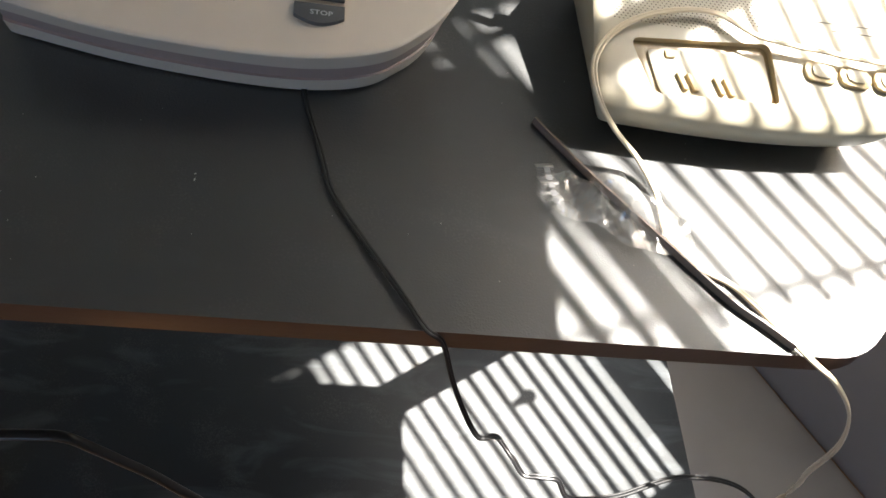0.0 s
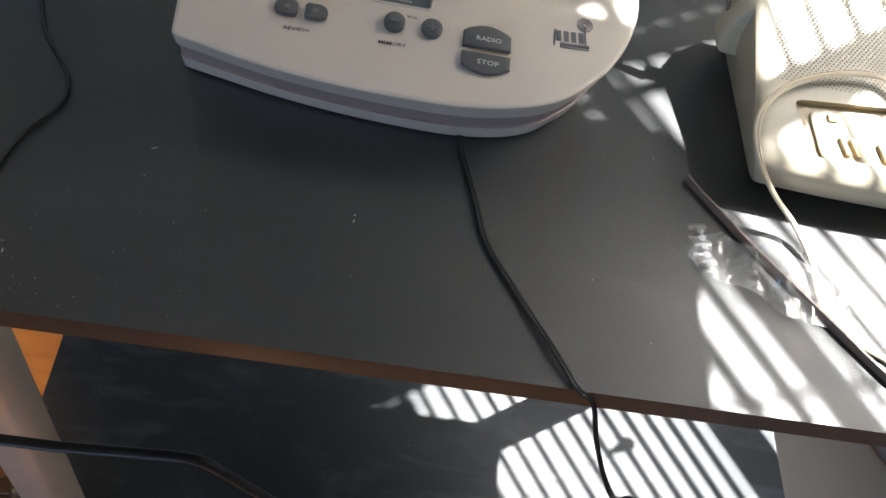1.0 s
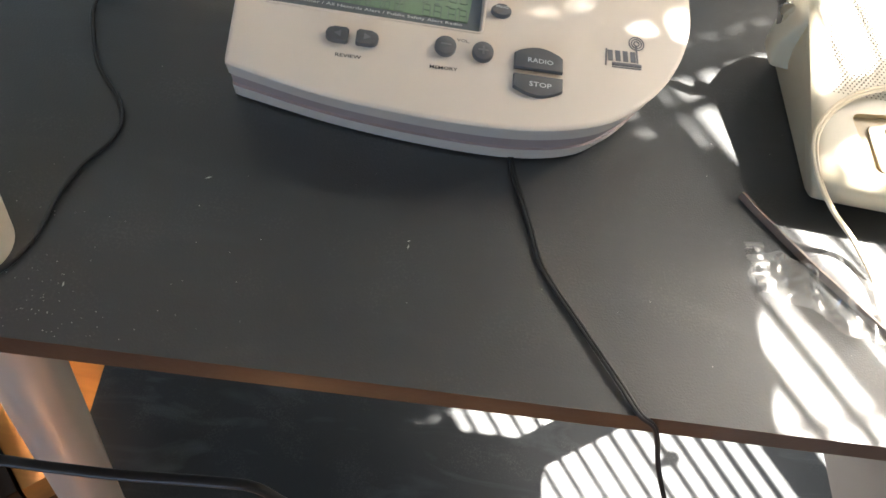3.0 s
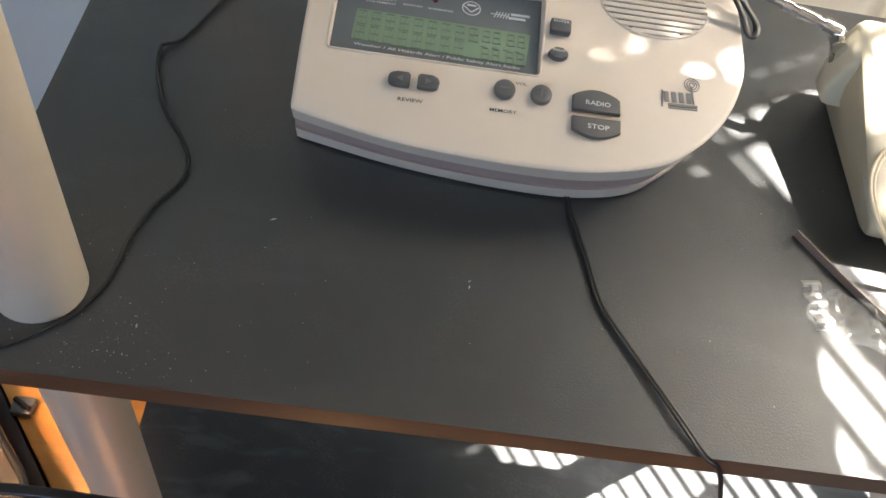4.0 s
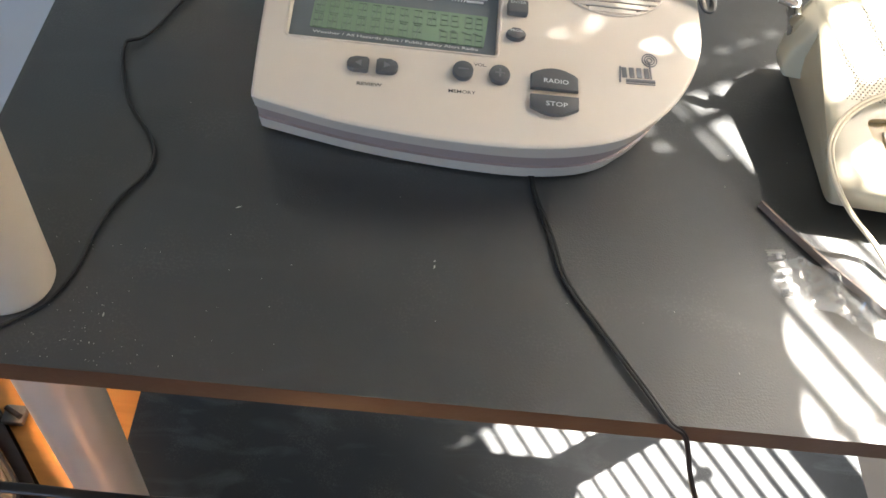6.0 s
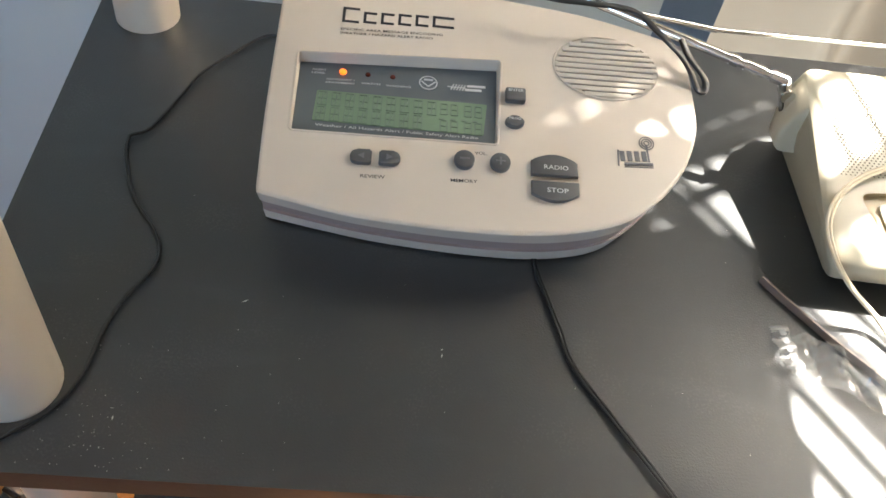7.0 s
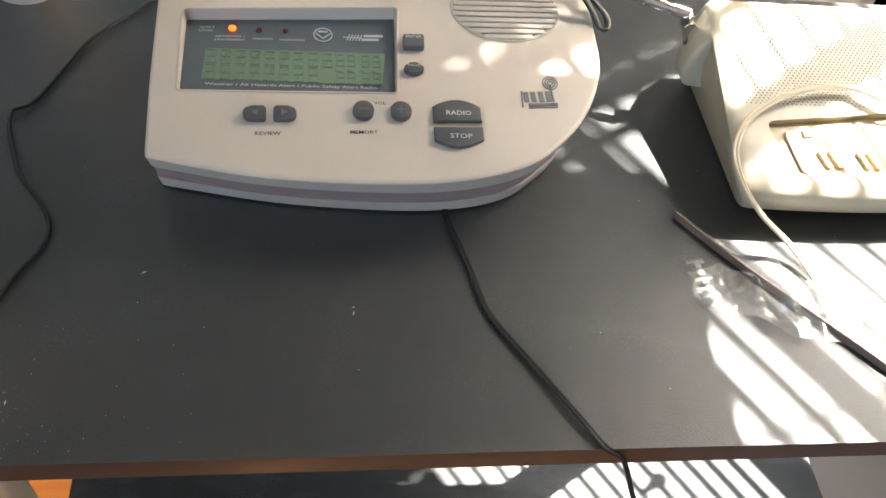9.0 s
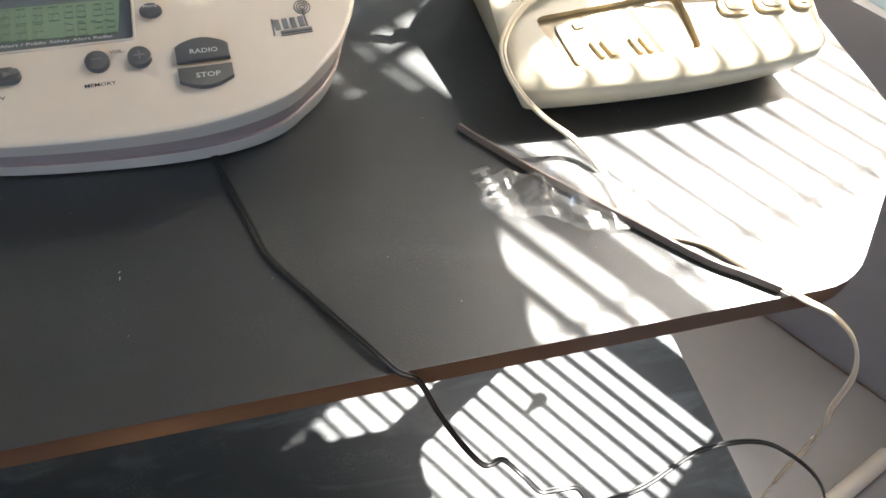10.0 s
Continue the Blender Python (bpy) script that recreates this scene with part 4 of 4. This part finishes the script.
for off in (-0.0009, 0.0009):
    part("wire_core", sweep(spline(CREAM_LINE, 10), [(a + off, b) for a, b in ring(0.00102, 10)], Vector((0, 0, 1))), WHITE_CORD, wire)
cord("ribbon_wire", [(0.292, 0.138, TOP + 0.0032), (0.300, 0.127, TOP + 0.0032), (0.321, 0.101, TOP + 0.0032), (0.340, 0.080, TOP + 0.0032), (0.357, 0.061, TOP + 0.0032), (0.386, 0.029, TOP + 0.0034), (0.404, 0.0145, TOP + 0.0036), (0.418, 0.003, TOP + 0.0034)],
     [(-0.0007, -0.003), (0.0007, -0.003), (0.0009, -0.001), (0.0007, 0.0018), (-0.0007, 0.0018), (-0.0009, -0.001)], RIBBON, "flat twin-lead ribbon wire standing on its edge")
cord("strap_cord", [(0.135, 0.262, 0.712), (0.160, 0.252, 0.712), (0.181, 0.251, 0.712), (0.203, 0.253, 0.710), (0.2135, 0.250, 0.708), (0.2205, 0.242, 0.706), (0.2285, 0.2345, 0.703), (0.2365, 0.2300, 0.698), (0.2440, 0.2265, 0.690), (0.2485, 0.2215, 0.684), (0.2520, 0.2205, 0.683), (0.2540, 0.2240, 0.684), (0.2525, 0.2290, 0.687), (0.2425, 0.2355, 0.695), (0.2380, 0.2440, 0.700)],
     twin(0.0011), CORD, "black cord loop hanging over the radio's rear corner")


def wrapper():
    """Crumpled clear film with a serrated, faintly frosted end."""
    bm = bmesh.new()
    nu, nv = 46, 16
    rows = []
    noise.seed_set(7)
    for j in range(nv + 1):
        b = j / nv
        row = []
        for i in range(nu + 1):
            a = i / nu
            x = 0.293 + 0.082 * a
            y = 0.090 - 0.024 * a + (b - 0.5) * (0.022 + 0.018 * math.sin(a * 3.0))
            p = Vector((x * 55, y * 55, 0))
            h = abs(noise.noise(p)) * 0.012 + abs(noise.noise(p * 2.3 + Vector((3, 1, 0)))) * 0.004
            h *= min(1.0, a * 5 + 0.15) * (0.35 + 0.9 * math.sin(math.pi * min(1, a * 1.15)) )
            y += 0.004 * noise.noise(p * 1.4 + Vector((9, 0, 2)))
            row.append(bm.verts.new((x, y, TOP + 0.0012 + max(0.0, h))))
        rows.append(row)
    for r, q in zip(rows, rows[1:]):
        for i in range(nu):
            bm.faces.new((r[i], r[i + 1], q[i + 1], q[i]))
    t = thing("plastic_wrapper", (0.34, 0.09, TOP), "crumpled clear plastic wrapper with a serrated end lying on the shelf", "wrapper")
    part("crumpled_film", bm, FILM, t, angle=25)
    # sealed end: a flat frosted strip with a saw-toothed edge and dim printed bars
    a, b = Vector((0.2890, 0.1060, 0)), Vector((0.2930, 0.0760, 0))
    d = (b - a).normalized()
    n = Vector((-d.y, d.x, 0))
    bm = bmesh.new()
    teeth = 17
    inner, outer, crest = [], [], []
    for i in range(2 * teeth + 1):
        p = a.lerp(b, i / (2 * teeth))
        z = TOP + 0.0022 + 0.0012 * math.sin(i * 0.5)
        outer.append(bm.verts.new((*(p - n * (0.0012 if i % 2 else 0.0)).xy, z)))
        crest.append(bm.verts.new((*(p + n * 0.004).xy, z + 0.0004)))
        inner.append(bm.verts.new((*(p + n * 0.0095).xy, z + 0.0006)))
    for i in range(2 * teeth):
        bm.faces.new((outer[i], outer[i + 1], crest[i + 1], crest[i]))
        bm.faces.new((crest[i], crest[i + 1], inner[i + 1], inner[i]))
    end = part("sealed_end", bm, FROST, t, "frosted serrated sealed end", smooth=False)
    bars = []
    for i in range(5):
        p = a.lerp(b, 0.12 + 0.17 * i) + n * 0.0032
        q = p + d * 0.0036
        bb = bmesh.new()
        bb.faces.new([bb.verts.new((*v.xy, TOP + 0.0042)) for v in (p, q, q + n * 0.0034, p + n * 0.0034)])
        bars.append(bb)
    part("printed_bar", join(*bars), GREY_INK, end, "dim grey printed bars", smooth=False)
    return t


wrapper()


def specks():
    """Dust and lint on the boards."""
    bm = bmesh.new()
    rnd = random.Random(11)
    for q in range(150):
        x, y = rnd.uniform(LEFT + 0.01, 0.50), rnd.uniform(0.004, 0.33)
        if rnd.random() < 0.6:
            x, y = rnd.gauss(-0.045, 0.035), abs(rnd.gauss(0.0, 0.030)) + 0.003
        if not (LEFT + 0.004 < x < 0.54):
            continue
        l, a, w = rnd.uniform(0.0002, 0.0008) * (2.4 if rnd.random() < 0.06 else 1), rnd.uniform(0, math.pi), rnd.uniform(0.00015, 0.0003)
        d, n = Vector((math.cos(a), math.sin(a), 0)) * l / 2, Vector((-math.sin(a), math.cos(a), 0)) * w
        p = Vector((x, y, TOP + 0.0004))
        v = [bm.verts.new(p + e) for e in (-d, n, d, -n)]
        t = bm.verts.new(p + Vector((0, 0, w)))
        for i in range(4):
            bm.faces.new((v[i], v[(i + 1) % 4], t))
    for x, y, l, a in ((0.113, 0.0735, 0.0028, 1.4), (0.113, 0.077, 0.0016, 0.6), (0.013, 0.0975, 0.0040, 0.5), (-0.0350, 0.0283, 0.0028, 1.6)):
        d, n = Vector((math.cos(a), math.sin(a), 0)) * l / 2, Vector((-math.sin(a), math.cos(a), 0)) * 0.0004
        p = Vector((x, y, TOP + 0.0005))
        v = [bm.verts.new(p + e) for e in (-d, n, d, -n)]
        t = bm.verts.new(p + Vector((0, 0, 0.0004)))
        for i in range(4):
            bm.faces.new((v[i], v[(i + 1) % 4], t))
    tagged(part("dust", bm, SPECK, smooth=False), "pale dust specks and lint on the black board", "dust", kind="stuff")


specks()


# ---- beside and under the shelf ----
def plank_piece(name, a, b, w, z0, z1, mat, label, category):
    a, b = Vector((*a, 0)), Vector((*b, 0))
    d = (b - a).normalized()
    n = Vector((-d.y, d.x, 0)) * w / 2
    bm = prism([tuple(p.xy) for p in (a - n, b - n, b + n, a + n)], z0, z1, 0.002)
    return tagged(part(name, bm, mat), label, category)


plank_piece("pine_board", (-0.300, 0.329), (-0.150, 0.149), 0.135, 0.0, 0.055, PINE, "honey pine board lying beside the shelf", "board")
plank_piece("brown_board", (-0.362, 0.283), (-0.210, 0.098), 0.016, 0.0, 0.060, BROWN, "dark brown wooden board between two pine boards", "board")
plank_piece("pine_board", (-0.392, 0.272), (-0.236, 0.080), 0.028, 0.0, 0.052, PINE, "narrow honey pine board beside a cloth bag", "board")
clamp = thing("metal_clip", (-0.281, 0.217, 0.055), "small worn metal clip on a pine board", "clip")
part("clip_body", box(-0.293, -0.269, 0.206, 0.228, 0.0552, 0.067, 0.004), WORN, clamp)
part("clip_pin", between((-0.290, 0.222, 0.069), (-0.272, 0.212, 0.070), 0.003), CORD, clamp)


def bag():
    t = thing("cloth_bag", (-0.37, 0.13, 0.0605), "grey cloth bag with dark piping resting on wooden boards", "bag")
    rim = rounded([(-0.50, 0.25), (-0.345, 0.245), (-0.296, 0.192), (-0.223, 0.110), (-0.235, 0.030), (-0.50, 0.015)], [0.02, 0.03, 0.02, 0.02, 0.02, 0.02], 6)
    bm = prism(rim, 0.0608, 0.127, 0.012, 4)
    for v in bm.verts:
        if v.co.z > 0.08:
            v.co.z += 0.003 * math.sin(v.co.x * 50 + v.co.y * 31)
        else:
            v.co.x -= 0.012
    part("bag_body", bm, BAG, t, angle=60)
    part("piping", sweep(spline([(-0.345, 0.243, 0.126), (-0.320, 0.220, 0.128), (-0.296, 0.190, 0.128), (-0.262, 0.152, 0.128), (-0.232, 0.118, 0.127), (-0.226, 0.095, 0.126), (-0.234, 0.04, 0.124), (-0.30, 0.026, 0.123)], 8), ring(0.0042, 8)), CORD, t)


bag()

# things on the floor past the right end of the low shelf
tagged(part("floor_mat", prism(rounded([(0.56, -0.42), (1.300, -0.42), (0.832, 0.33), (0.56, 0.33)], [0.01] * 4, 3), 0.0004, 0.005, 0.001), PANEL), "dull grey-brown mat on the floor beside the shelf", "mat")
tagged(part("metal_bar", between((0.70, 0.0, 0.0165), (0.90, 0.0714, 0.0165), 0.011), STEEL), "satin metal bar lying on the floor", "bar")
tagged(part("paper_scrap", prism(rounded([(0.60, -0.09), (0.67, -0.08), (0.66, -0.03), (0.605, -0.04)], [0.004] * 4, 3), 0.0052, 0.0066), FRAME, smooth=False), "white paper scrap on the floor", "paper")

# floor planks
rnd = random.Random(3)
plank_meshes = []
for q in range(4):
    plank_meshes.append(finish(box(-0.45, 0.45, -0.0392, 0.0392, -0.012, 0.0, 0.0015, 1), "plank", FLOOR_WOOD, smooth=False))
row = 0
y = -0.66
while y < 0.50:
    x = -1.25 + (row % 3) * 0.3
    while x - 0.6 < (S.x * WIN + U.x * ((WIN * S.y - y) / -U.y)) and x < 1.7:
        p = new("plank", plank_meshes[(row + int(x * 7)) % 4])
        p.parent = floor
        p.location = (x, y, 0)
        x += 0.903
    y += 0.0800
    row += 1
tagged(part("floor_margin", join(box(-1.7, 3.1, -2.5, -0.702, -0.0115, -0.0005)), FLOOR_WOOD, smooth=False), "orange wooden floor", "floor", kind="structure")
